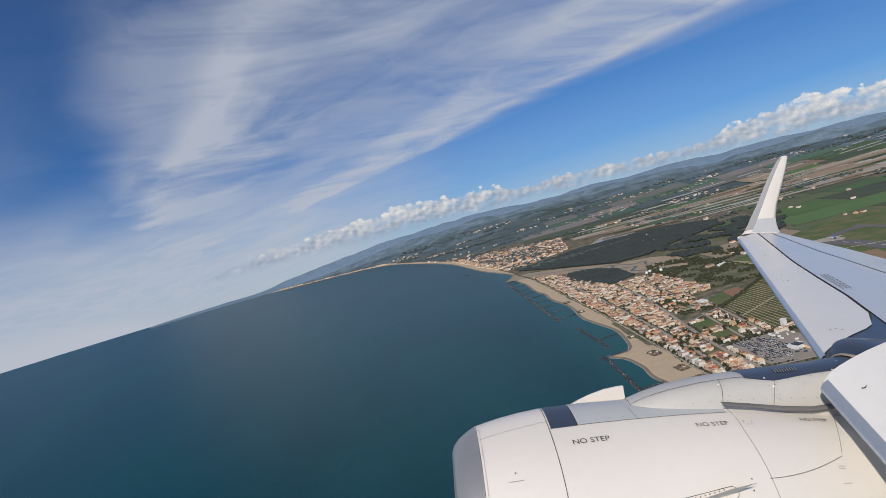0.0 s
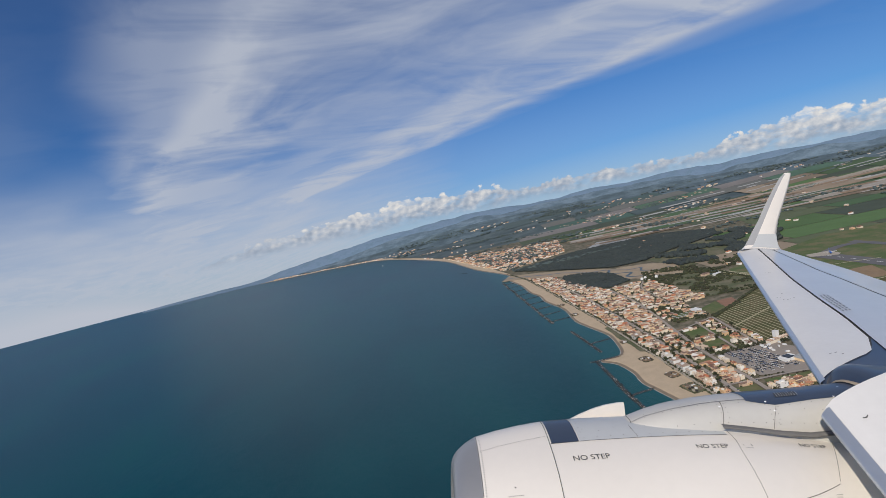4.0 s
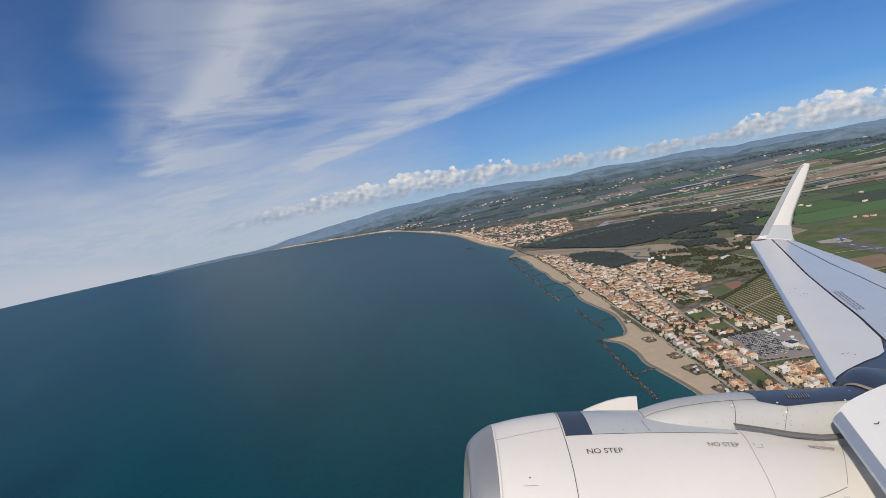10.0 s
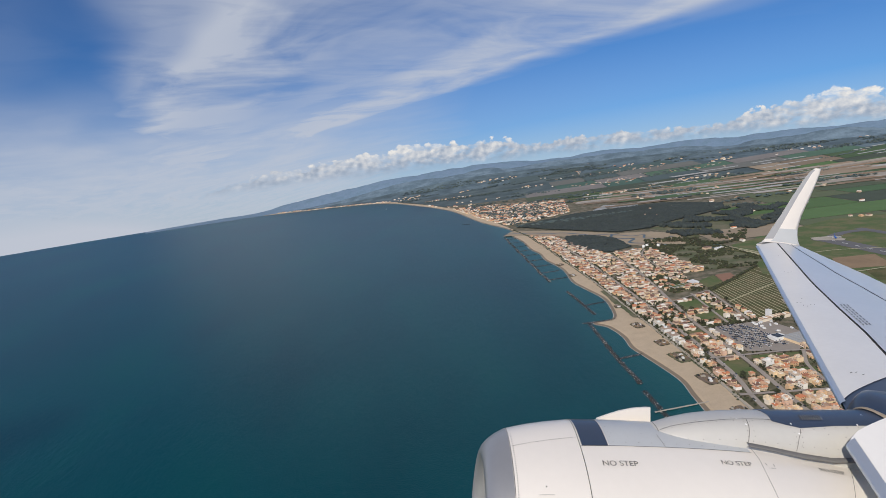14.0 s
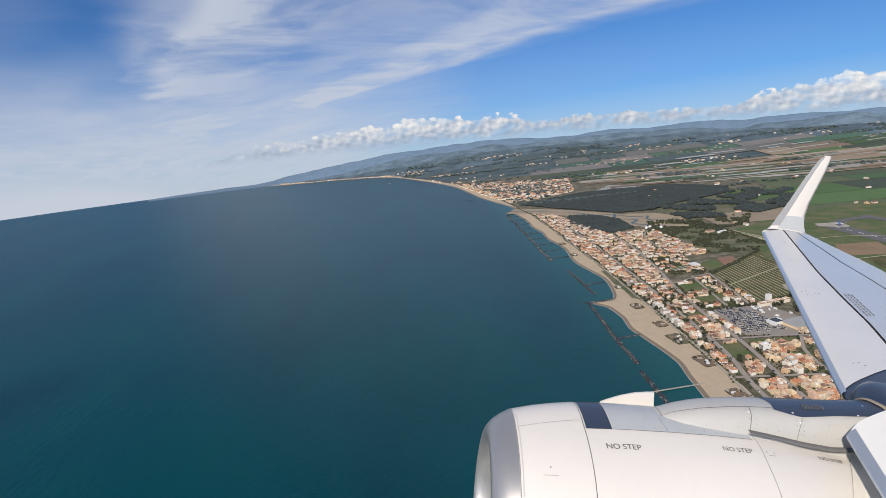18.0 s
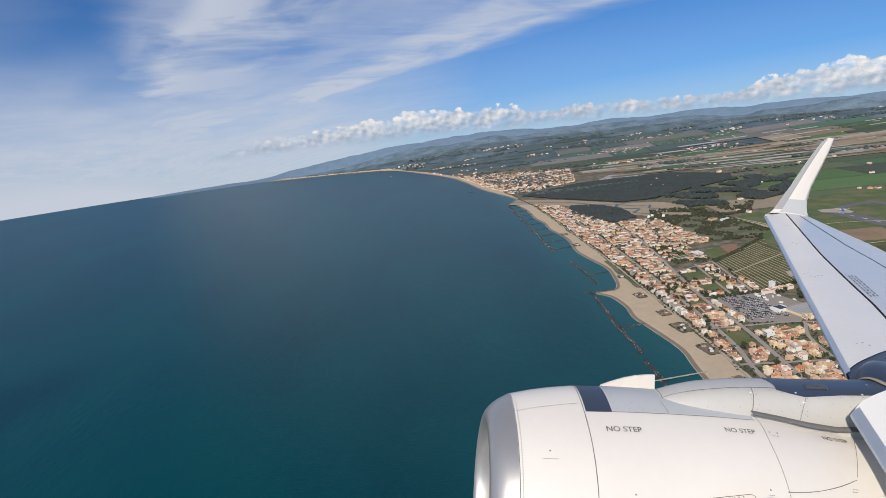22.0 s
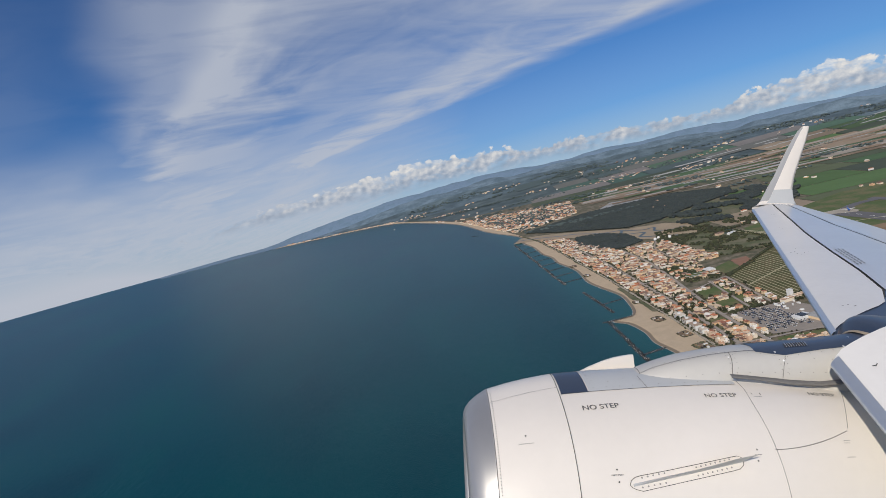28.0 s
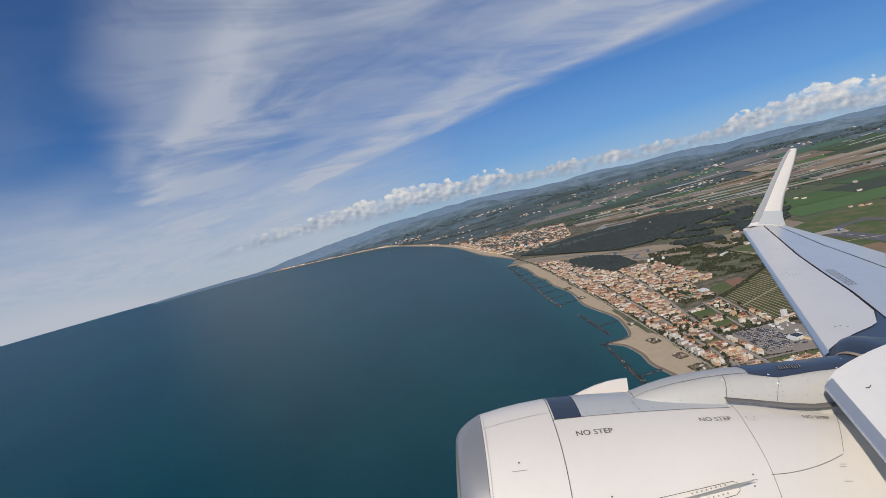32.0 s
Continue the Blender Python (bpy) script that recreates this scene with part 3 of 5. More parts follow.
def tape(points, width, lift=0.004):
    """A thin strip on the nacelle along (x, theta) points."""
    a, b = [], []
    for i, (x, t) in enumerate(points):
        q0, q1 = Vector(nac(*points[max(i - 1, 0)])), Vector(nac(*points[min(i + 1, len(points) - 1)]))
        n = Vector((0, -math.sin(radians(t)), math.cos(radians(t))))
        s = (q1 - q0).cross(n).normalized() * width * 0.34
        p = Vector(nac(x, t, lift))
        a.append(tuple(p + s)), b.append(tuple(p - s))
    return grid([a, b])


engine = smooth(part("engine", band(0.876, 2.10, -180, 180, 0, 10, 96), PAINT, airliner, "white turbofan engine cowl with panel seams"))
lip_rows = [[(x, NY - r * math.sin(a), NZ + r * math.cos(a)) for a in np.linspace(0, 2 * math.pi, 97)]
            for x, r in [(0.95, 0.56), (0.60, 0.525), (0.38, 0.515), (0.29, 0.522), (0.245, 0.537)]] + [[nac(x, math.degrees(a) if a < math.pi else math.degrees(a) - 360) for a in np.linspace(0, 2 * math.pi, 97)] for x, r in PROFILE[:6]]
smooth(part("inlet_lip", grid(lip_rows), LIPMETAL, engine, "bare polished metal inlet lip"))
smooth(part("inlet_cowl", band(0.40, 0.876, -180, 180, 0, 0, 96), PAINT, engine, "white inlet cowl"))
smooth(part("reverser_cowl", band(2.10, 3.40, -180, 180, 0, 12, 96), PAINT, engine, "white thrust reverser cowl"))
smooth(part("exhaust_ring", grid([[(x, NY - r * math.sin(a), NZ + r * math.cos(a)) for a in np.linspace(0, 2 * math.pi, 65)] for x, r in ((3.40, 0.630), (3.39, 0.60), (3.1, 0.585))]), SEAL, engine))
fan_rows = [[(x, NY - r * math.sin(a), NZ + r * math.cos(a)) for a in np.linspace(0, 2 * math.pi, 33)] for x, r in ((0.95, 0.56), (0.94, 0.15), (0.72, 0.02))]
smooth(part("fan_disc", grid(fan_rows), SEAL, engine))
smooth(part("stripe", band(0.893, 1.078, -40, 10.6, 0.002, 4, 24), NAVY, engine, "navy blue painted stripe"))
smooth(part("top_panel", band(1.082, 2.08, -40, 10.4, 0.003, 8, 24), GREYPANEL, engine, "pale grey riveted top panel"))
for x, wd, t1 in ((0.402, 0.004, 130), (0.880, 0.006, 150), (2.09, 0.004, 150)):
    part("panel_seam", tape([(x + 0.02 * (x > 2) * math.exp(-(t - 13) ** 2 / 80), t) for t in np.linspace(-40, t1, 60)], wd), SEAM, engine)
part("panel_seam", tape([(x, 10.8) for x in np.linspace(0.884, 2.08, 14)], 0.005, 0.006), SEAM, engine)
part("panel_seam", tape([(1.464, 0.0), (1.466, 3.5), (1.477, 10.4)], 0.004, 0.007), SEAL, engine)
part("panel_seam", tape([(x, 7.0 - 6 * (x - 0.44)) for x in np.linspace(0.41, 0.875, 8)], 0.003), SEAM, engine)
part("panel_seam", tape([(x, 49.2 - 8.8 * max(0, (x - 2.08) / 0.52) ** 2) for x in np.linspace(2.08, 2.60, 14)], 0.005), SEAM, engine)
part("panel_seam", tape([(2.76 - 0.144 * (t - 17.8) / 20.7, t) for t in np.linspace(11, 39, 12)], 0.004), SEAL, engine)


def dots(places, size, lift=0.004):
    """Small six-sided heads on the nacelle at (x, theta)."""
    vs, fs = [], []
    for x, t in places:
        n = Vector((0, -math.sin(radians(t)), math.cos(radians(t))))
        u, v = Vector((1, 0, 0)), n.cross(Vector((1, 0, 0)))
        p = Vector(nac(x, t, lift))
        k = len(vs)
        for a in range(6):
            vs.append(tuple(p + (u * math.cos(a * 1.0472) + v * math.sin(a * 1.0472)) * size))
        fs.append(tuple(range(k, k + 6)))
    return vs, fs


tagged(part("rivet_row", dots([(0.420, t) for t in np.arange(-4, 112, 1.55)], 0.0042, 0.006), RIVET, engine), kind="stuff")
tagged(part("rivet_row", dots([(1.12 + 0.09 * k, 8.2) for k in range(11)] + [(1.13 + 0.11 * k, 1.5 + 2 * (k % 2)) for k in range(8)] + [(1.11, t) for t in (-8, -4, 0, 4)], 0.004, 0.007), RIVET, engine), kind="stuff")
for x, t in ((0.60, 35.4), (1.110, 54.4), (1.110, 59.5), (1.97, 48.8), (1.955, 53.6)):
    part("access_hole", dots([(x, t)], 0.0055), SEAM, engine)
for x, t, n, wd in ((0.60, 39.6, 8, 0.012), (1.97, 51.0, 6, 0.007), (2.165, 20.4, 5, 0.010), (2.56, 45.4, 4, 0.010), (2.553, 46.6, 4, 0.010), (2.54, 53.1, 5, 0.011)):
    for k in range(n):
        part("stencil_bar", tape([(x - wd * n / 2 + wd * k, t), (x - wd * n / 2 + wd * (k + 0.72), t)], 0.0065), RIVET, engine)
for x in (2.135, 2.19):
    part("stencil_bar", tape([(x, 17.6), (x, 19.0)], 0.006), INK, engine)


def lettering(text, size, m, mat, parent, name="lettering"):
    cu = bpy.data.curves.new(name, "FONT")
    cu.offset = 0.002 * size
    cu.body, cu.size, cu.align_x, cu.align_y = text, size, "CENTER", "CENTER"
    tmp = bpy.data.objects.new(name, cu)
    scene.collection.objects.link(tmp)
    me = bpy.data.meshes.new_from_object(tmp.evaluated_get(bpy.context.evaluated_depsgraph_get()))
    bpy.data.objects.remove(tmp)
    me.materials.clear()
    me.materials.append(mat)
    me.transform(m)
    for v in me.vertices:      # laid on the curved cowl
        v.co = nac(v.co.x, math.degrees(math.atan2(NY - v.co.y, v.co.z - NZ)), 0.005)
    ob = new(name, me)
    ob.parent = parent
    return ob


def on_nacelle(x, t, lift=0.0055, slope=0.0):
    n = Vector((0, -math.sin(radians(t)), math.cos(radians(t))))
    # text runs aft and reads upright from the cabin
    u = (Vector(nac(x + 0.1, t)) - Vector(nac(x - 0.1, t))).normalized()
    w_ = (Vector(nac(x, t - 1)) - Vector(nac(x, t + 1))).normalized()
    n = u.cross(w_).normalized()
    v = n.cross(u)
    m = Matrix((u, v, n)).transposed().to_4x4()
    m.translation = nac(x, t, lift)
    return m


for x, t, s in ((1.115, 22.4, 0.061), (1.922, 19.2, 0.054), (2.62, 16.8, 0.047)):
    tagged(lettering("NO STEP", s, on_nacelle(x, t), INK, engine), "dark stencilled words NO STEP")

# small fin on top of the cowl
bm = bmesh.new()
fin = [(1.11, -1.42), (1.15, -1.322), (1.22, -1.290), (1.32, -1.252), (1.42, -1.225), (1.52, -1.211), (1.565, -1.209), (1.585, -1.42)]
fa = [bm.verts.new((x, 4.27, z)) for x, z in fin]
fb = [bm.verts.new((x, 4.29, z)) for x, z in fin]
bm.faces.new(fa), bm.faces.new(fb[::-1])
for i in range(len(fin)):
    bm.faces.new((fa[i - 1], fb[i - 1], fb[i], fa[i]))
bmesh.ops.recalc_face_normals(bm, faces=bm.faces[:])
part("strake", bm, PAINT, engine, "small white curved strake")
# chine on the cabin side, with its bolted base plate
bm = bmesh.new()
chine = [(1.19 + 0.66 * k / 8, 61.1 - 7.75 * k / 8, 0.004 + 0.15 * (k / 8) ** 1.15) for k in range(9)]
for k in range(8):
    a, b = chine[k], chine[k + 1]
    q = [bm.verts.new(nac(a[0], a[1] - 0.6, 0)), bm.verts.new(nac(b[0], b[1] - 0.6, 0)), bm.verts.new(nac(b[0] + 0.05 * (k == 7), b[1], b[2])), bm.verts.new(nac(a[0], a[1], a[2])),
         bm.verts.new(nac(a[0], a[1] + 0.6, 0)), bm.verts.new(nac(b[0], b[1] + 0.6, 0))]
    bm.faces.new((q[0], q[1], q[2], q[3])), bm.faces.new((q[3], q[2], q[5], q[4]))
bmesh.ops.remove_doubles(bm, verts=bm.verts[:], dist=0.0005)
bmesh.ops.recalc_face_normals(bm, faces=bm.faces[:])
part("chine", bm, GREYPANEL, engine, "pale grey thin aerodynamic chine")
outline = [(1.170, 60.9), (1.180, 59.3), (1.205, 58.0), (1.237, 57.4), (1.409, 55.8), (1.797, 51.6), (1.835, 51.2), (1.858, 51.9), (1.866, 53.2), (1.858, 55.2), (1.832, 56.6), (1.775, 57.4), (1.241, 63.6), (1.205, 62.9), (1.180, 61.9), (1.170, 60.9)]
part("base_plate", tape(outline, 0.005), SEAM, engine, "outline of a bolted base plate")
tagged(part("bolt_row", dots([(1.246 + 0.034 * k, 58.2 - 0.35 * k) for k in range(5)] + [(1.240 + 0.035 * k, 62.1 - 0.35 * k) for k in range(5)] + [(1.576 + 0.0296 * k, 58.4 - 0.365 * k) for k in range(8)] + [(1.576 + 0.0296 * k, 55.1 - 0.375 * k) for k in range(8)], 0.0055, 0.005), RIVET, engine), kind="stuff")
tagged(lettering("HOIST POINT", 0.0125, on_nacelle(1.109, 56.7), INK, engine), "small dark stencilled words HOIST POINT")

# pylon
PYLON = [(1.27, -1.345, 0.03), (1.37, -1.298, 0.09), (1.50, -1.253, 0.14), (1.65, -1.207, 0.18), (1.80, -1.170, 0.205), (2.0, -1.142, 0.225), (2.2, -1.124, 0.235), (2.5, -1.114, 0.245), (2.8, -1.100, 0.25), (3.2, -1.074, 0.26)]


def arch(x, phi, lift=0.0, yc=4.02, zb=-1.42):
    xs = [p[0] for p in PYLON]
    top, wd = float(np.interp(x, xs, [p[1] for p in PYLON])) + lift, float(np.interp(x, xs, [p[2] for p in PYLON])) + lift
    a = radians(phi)
    s, c = math.sin(a), max(0.0, math.cos(a))
    return (x, yc + wd * math.copysign(abs(s) ** 0.75, s), zb + (top - zb) * c ** 0.55)


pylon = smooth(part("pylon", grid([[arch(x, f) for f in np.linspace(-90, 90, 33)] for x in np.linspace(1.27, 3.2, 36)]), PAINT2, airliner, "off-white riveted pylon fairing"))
CAP_EDGE = [(2.30, -24.3), (2.377, -32.4), (2.475, -39.7), (2.62, -36.0), (2.756, -32.5), (2.957, -31.8), (3.17, -33.0)]
cap_rows = []
for x in np.linspace(2.298, 3.17, 36):
    low = float(np.interp(x, [q[0] for q in CAP_EDGE], [q[1] for q in CAP_EDGE]))
    high = 62 if x > 2.33 else 62 * (x - 2.29) / 0.04
    cap_rows.append([arch(x + 0.02 * math.exp(-((f - 2) / 16) ** 2) * max(0, 1 - (x - 2.298) / 0.1), f, 0.004) for f in np.linspace(low, high, 25)])
cap = smooth(part("pylon_cap", grid(cap_rows), NAVY, pylon, "navy blue painted pylon cap"))


def on_pylon(points, width, lift=0.006):
    a, b = [], []
    for x, f in points:
        a.append(arch(x, f - width / 2, lift)), b.append(arch(x, f + width / 2, lift))
    return grid([a, b])


for k in range(9):
    x = 2.522 + 0.018 * k
    phis = np.linspace(-19, -4, 4)
    part("louvre", grid([[arch(x + 0.0016 * (f + 19), f, 0.007) for f in phis], [arch(x + 0.009 + 0.0016 * (f + 19), f, 0.007) for f in phis]]), SEAM, cap)
    # pale grey edge stands in for light reflected off each louvre
    part("louvre_lip", grid([[arch(x + 0.0092 + 0.0016 * (f + 19), f, 0.011) for f in phis], [arch(x + 0.0155 + 0.0016 * (f + 19), f, 0.0075) for f in phis]]), GREYPANEL, cap)
LINES = (([(1.499, 15), (1.494, -30), (1.484, -52), (1.478, -70)], 0.0045), ([(2.121, -18.5), (2.108, -40), (2.083, -70)], 0.005), ([(2.476, -41), (2.44, -62), (2.42, -79)], 0.004))
for line, wd in LINES:
    fs_ = np.linspace(line[0][1], line[-1][1], 18)
    xs_ = [float(np.interp(-f, [-q[1] for q in line], [q[0] for q in line])) for f in fs_]
    part("panel_seam", grid([[arch(x, f, 0.004) for x, f in zip(xs_, fs_)], [arch(x + wd, f, 0.004) for x, f in zip(xs_, fs_)]]), SEAL, pylon)
part("panel_seam", on_pylon([(1.491, -30), (1.54, -24), (1.59, -20), (1.70, -19.5), (1.783, -19.5), (1.987, -18), (2.121, -18.3), (2.25, -19.2), (2.30, -20.5)], 1.3), SEAL, pylon)
seal = []
for x, za, zb_ in ((2.038, -1.238, -1.266), (2.227, -1.264, -1.292), (2.458, -1.299, -1.334), (2.652, -1.318, -1.352), (2.819, -1.309, -1.340), (2.98, -1.300, -1.330)):
    seal.append([(x, 3.745, za), (x, 3.715, za - 0.006), (x, 3.708, (za + zb_) / 2), (x, 3.715, zb_ + 0.006), (x, 3.745, zb_)])
smooth(part("rubber_seal", grid(seal), SEAL, pylon, "dark grey rubber seal below the pylon"))


def pylon_dots(places, size):
    vs, fs = [], []
    for x, f in places:
        p, q = Vector(arch(x, f, 0.005)), Vector(arch(x, f + 2, 0.005))
        v = (q - p).normalized() * size
        k = len(vs)
        vs += [tuple(p - v), (x + size, p.y, p.z), tuple(p + v), (x - size, p.y, p.z)]
        fs.append((k, k + 1, k + 2, k + 3))
    return vs, fs


rows_ = [(1.53 + 0.062 * k, -26 + 0.5 * k) for k in range(9)] + [(1.60 + 0.085 * k, -13.5) for k in range(8)] + [(1.56 + 0.11 * k, -66) for k in range(5)]
rows_ += [(x, f) for f in (-27, -38, -49, -60) for x in (2.09, 2.135)] + [(x, f) for f in (-49, -58, -67, -74) for x in (2.425, 2.470)]
rows_ += [(2.16 + 0.082 * k, float(np.interp(2.16 + 0.082 * k, [2.1, 2.3, 2.475, 2.756, 3.17], [-22, -29, -44, -37, -37]))) for k in range(12)]
rows_ += [(2.12 + 0.085 * k, -68 - 1.0 * k) for k in range(9)] + [(2.66, -52), (2.78, -56), (2.90, -64), (2.93, -56)]
tagged(part("rivet_row", pylon_dots(rows_, 0.0042), RIVET, pylon), kind="stuff")
for x, f in ((2.425, -30.1), (2.452, -51.8), (2.905, -30.3), (2.059, -17.4), (2.098, -33.7), (3.029, -2.7), (1.47, -34)):
    part("fastener", pylon_dots([(x, f)], 0.009), SHINY, pylon)
# the cap runs on over the wing's leading edge
aft_rows = []
for x, top, yc, wd in ((3.165, -1.060, 4.04, 0.270), (3.20, -1.005, 4.10, 0.265), (3.27, -0.975, 4.15, 0.28), (3.40, -0.985, 4.24, 0.33), (3.7, -1.03, 4.34, 0.38), (4.4, -1.10, 4.40, 0.42)):
    aft_rows.append([(x, yc + wd * math.copysign(abs(math.sin(radians(f))) ** 0.8, f), -1.40 + (top + 1.40) * max(0, math.cos(radians(f))) ** 0.5) for f in np.linspace(-88, 88, 25)])
smooth(part("wing_fairing", grid(aft_rows), NAVY, pylon, "navy blue fairing where the pylon meets the wing"))
ring_rows = [[(x, 4.02 + (0.262 + l) * math.copysign(abs(math.sin(radians(f))) ** 0.75, f), -1.42 + (0.350 + l) * max(0, math.cos(radians(f))) ** 0.55) for f in np.linspace(-80, 80, 25)]
             for x, l in ((3.145, 0.004), (3.15, 0.016), (3.185, 0.018), (3.19, 0.004))]
smooth(part("rubber_seal", grid(ring_rows), SEALTAN, pylon, "tan rubber seal ring"))

# wing
def lead(y):
    return 3.33 + 3.48 * (y - 4.6) / 7.4, -1.21 + 1.10 * (y - 4.6) / 7.4


def chord(y):
    return float(np.interp(y, [2.5, 4.6, 6, 8, 8.87, 9.87, 11.04, 12], [4.2, 3.5, 3.0, 2.38, 2.07, 1.77, 1.32, 0.97]))


def slat_end(y):
    return float(np.interp(y, [4, 5.18, 6.25, 7.3, 8.86, 12], [0.73, 0.713, 0.70, 0.624, 0.539, 0.43]))


def hinge(y):
    return float(np.interp(y, [4, 6, 7.57, 8.62, 9.51, 11.6, 12], [2.25, 1.88, 1.573, 1.40, 1.158, 0.797, 0.72]))


def skin(y, c, lift=0.0):
    x0, z0 = lead(y)
    ch = chord(y)
    s = min(1.0, max(0.0, c / ch))
    twist = 0.085 * min(1.0, max(0.0, (y - 8.5) / 3.5)) * min(1.0, max(0.0, c / 0.43))
    return (x0 + c, y, z0 + lift + ch * (0.105 * math.sqrt(s) * (1 - s) - 0.02 * s) + twist)


def under(y, c):
    x0, z0 = lead(y)
    ch = chord(y)
    s = min(1.0, max(0.0, c / ch))
    return (x0 + c, y, z0 - ch * (0.075 * math.sqrt(s) * (1 - s) + 0.022 * s))


ys = np.linspace(4.3, 12.0, 40)
core = []
for y in ys:
    ch = chord(y)
    cs = np.linspace(0.12, 1, 20) * ch
    core.append([skin(y, c, -0.02) for c in cs] + [under(y, c) for c in cs[::-1]])
wing = smooth(part("wing", grid(core, True), SEAM, airliner, "swept pale grey wing with slat and spoiler seams"))


def inner_y(c):
    return float(np.interp(c, [0, 0.061, 0.158, 0.251, 0.382, 0.548, 0.629, 0.68, 0.713], [4.592, 4.667, 4.75, 4.813, 4.908, 5.018, 5.12, 5.26, 5.48]))


cs_n = 14
slat = []
for k in range(41):
    row = []
    f = k / 40
    for j in range(cs_n + 1):
        c0 = (j / cs_n) ** 2
        y = inner_y(c0 * 0.713) * (1 - f) + 12.0 * f
        row.append(skin(y, c0 * slat_end(y), 0.0))
    y = 4.60 * (1 - f) + 12.0 * f
    row = [under(y, 0.28), under(y, 0.14), under(y, 0.05), under(y, 0.012)] + row
    slat.append(row)
smooth(part("slat", grid(slat), SLATPAINT, wing, "pale scuffed leading edge slat"))
nose = []
for k in range(31):
    y = 4.60 + 7.39 * k / 30
    nose.append([Vector(under(y, c)) + Vector((-0.004, 0, -0.003)) for c in (0.10, 0.04, 0.01)] + [Vector(skin(y, 0)) + Vector((-0.005, 0, 0))] + [Vector(skin(y, c, 0.004)) for c in (0.008, 0.025, 0.045)])
smooth(part("leading_edge", grid([[tuple(v) for v in r] for r in nose]), EDGEMETAL, wing, "bluish bare metal leading edge"))
panel = []
for k in range(41):
    f = k / 40
    row = []
    for j in range(13):
        y = 4.42 + (12.0 - 4.42) * f
        a, b = slat_end(y) + 0.034, hinge(y)
        row.append(skin(y, a + (b - a) * j / 12, 0.0))
    panel.append(row)
smooth(part("upper_skin", grid(panel), GREYPAINT, wing, "smooth pale blue-grey upper wing skin"))
tail = []
for k in range(41):
    y = 4.42 + (12.0 - 4.42) * k / 40
    a, b = hinge(y) + 0.030, chord(y) + 0.01
    tail.append([skin(y, a + (b - a) * j / 8, 0.0) for j in range(9)])
smooth(part("aileron", grid(tail), GREYPAINT, wing, "pale blue-grey trailing edge control surface"))
mr = np.random.default_rng(5)
for y0, c0, n in ((5.05, 0.22, 3), (7.4, 0.18, 4), (7.6, 0.12, 3), (9.3, 0.22, 3), (10.6, 0.25, 2)):
    for k in range(n):
        y, c = y0 + mr.uniform(-0.1, 0.1), c0 + 0.05 * k
        part("scuff", grid([[skin(y, c, 0.004), skin(y + 0.010, c + 0.022, 0.004)], [skin(y + 0.012, c, 0.004), skin(y + 0.02, c + 0.022, 0.004)]]), SEAL, wing)
sr = np.random.default_rng(12)
for j in range(3):
    y = 6.55 + 0.02 * j
    while y < 7.45:
        ln = sr.uniform(0.045, 0.10)
        c = slat_end(y) + 0.085 + 0.048 * j
        part("stencil_bar", grid([[skin(y, c, 0.004), skin(y, c + 0.020, 0.004)], [skin(y + ln, c, 0.004), skin(y + ln, c + 0.020, 0.004)]]), STENCIL, wing)
        y += ln + 0.035
# winglet
WL = [(12.00, 6.815, 7.80, -0.075), (12.05, 6.93, 7.80, -0.027), (12.11, 7.04, 7.80, 0.05), (12.17, 7.15, 7.81, 0.17), (12.23, 7.26, 7.838, 0.31), (12.33, 7.50, 7.96, 0.62), (12.43, 7.775, 8.175, 1.05), (12.53, 8.02, 8.35, 1.38),
      (12.60, 8.20, 8.455, 1.60), (12.62, 8.30, 8.485, 1.69), (12.63, 8.36, 8.492, 1.722)]


def wl(k, s, side, lift=0.0):
    y, a, b, z = WL[k]
    lean = min(1.0, k / 4)
    t = 0.075 * (b - a) * (2.4 * math.sqrt(max(s, 0)) * (1 - s) + 0.04) * side + lift
    return (a + (b - a) * s, y - t * lean, z + t * (1 - lean))


ss = np.linspace(0, 1, 13) ** 1.6
winglet = smooth(part("winglet", grid([[wl(k, s, 1) for s in ss] + [wl(k, s, -0.7) for s in ss[::-1]] for k in range(len(WL))], True), PAINT, wing, "white upswept winglet at the wing tip"))
smooth(part("winglet_edge", grid([[wl(k, s, 1, 0.004) for s in np.linspace(0, 0.34, 6) ** 1.3] for k in range(2, len(WL) - 1)]), EDGEGREY, winglet, "grey winglet leading edge"))
smooth(part("winglet_root", grid([[wl(k, s, 1, 0.003) for s in np.linspace(0.25, 0.99, 8)] for k in range(1, 5)]), GREYPANEL, winglet, "grey winglet root fairing"))
for k in (3, 5, 6, 7, 8):
    y, a, b, z = WL[k]
    part("static_wick", ([(b - 0.01, y, z), (b + 0.06, y, z + 0.004), (b + 0.06, y, z - 0.004), (b - 0.01, y, z - 0.008)], [(0, 1, 2, 3)]), SEAM, winglet)
smooth(part("root_plate", grid([[skin(4.20 + (inner_y(c) + 0.02 - 4.20) * k / 8, c, -0.008) for k in range(9)] for c in np.linspace(0.02, 0.74, 12)]), NAVY, wing, "navy blue plate between slat and pylon"))
# inner slat, beside the cabin
def inner_skin(y, c, lift=0.0):
    x0, z0 = 2.535 + 0.153 * (y - 3.0), -1.434 + 0.427 * (y - 3.0)
    return (x0 + c, y, z0 + lift + 0.26 * math.sqrt(max(c, 0)) + 0.06 * c - 0.09 * c * c)


def inner_under(y, c):
    x0, z0 = 2.535 + 0.153 * (y - 3.0), -1.434 + 0.427 * (y - 3.0)
    return (x0 + c, y, z0 - 0.07 * math.sqrt(max(c, 0)))


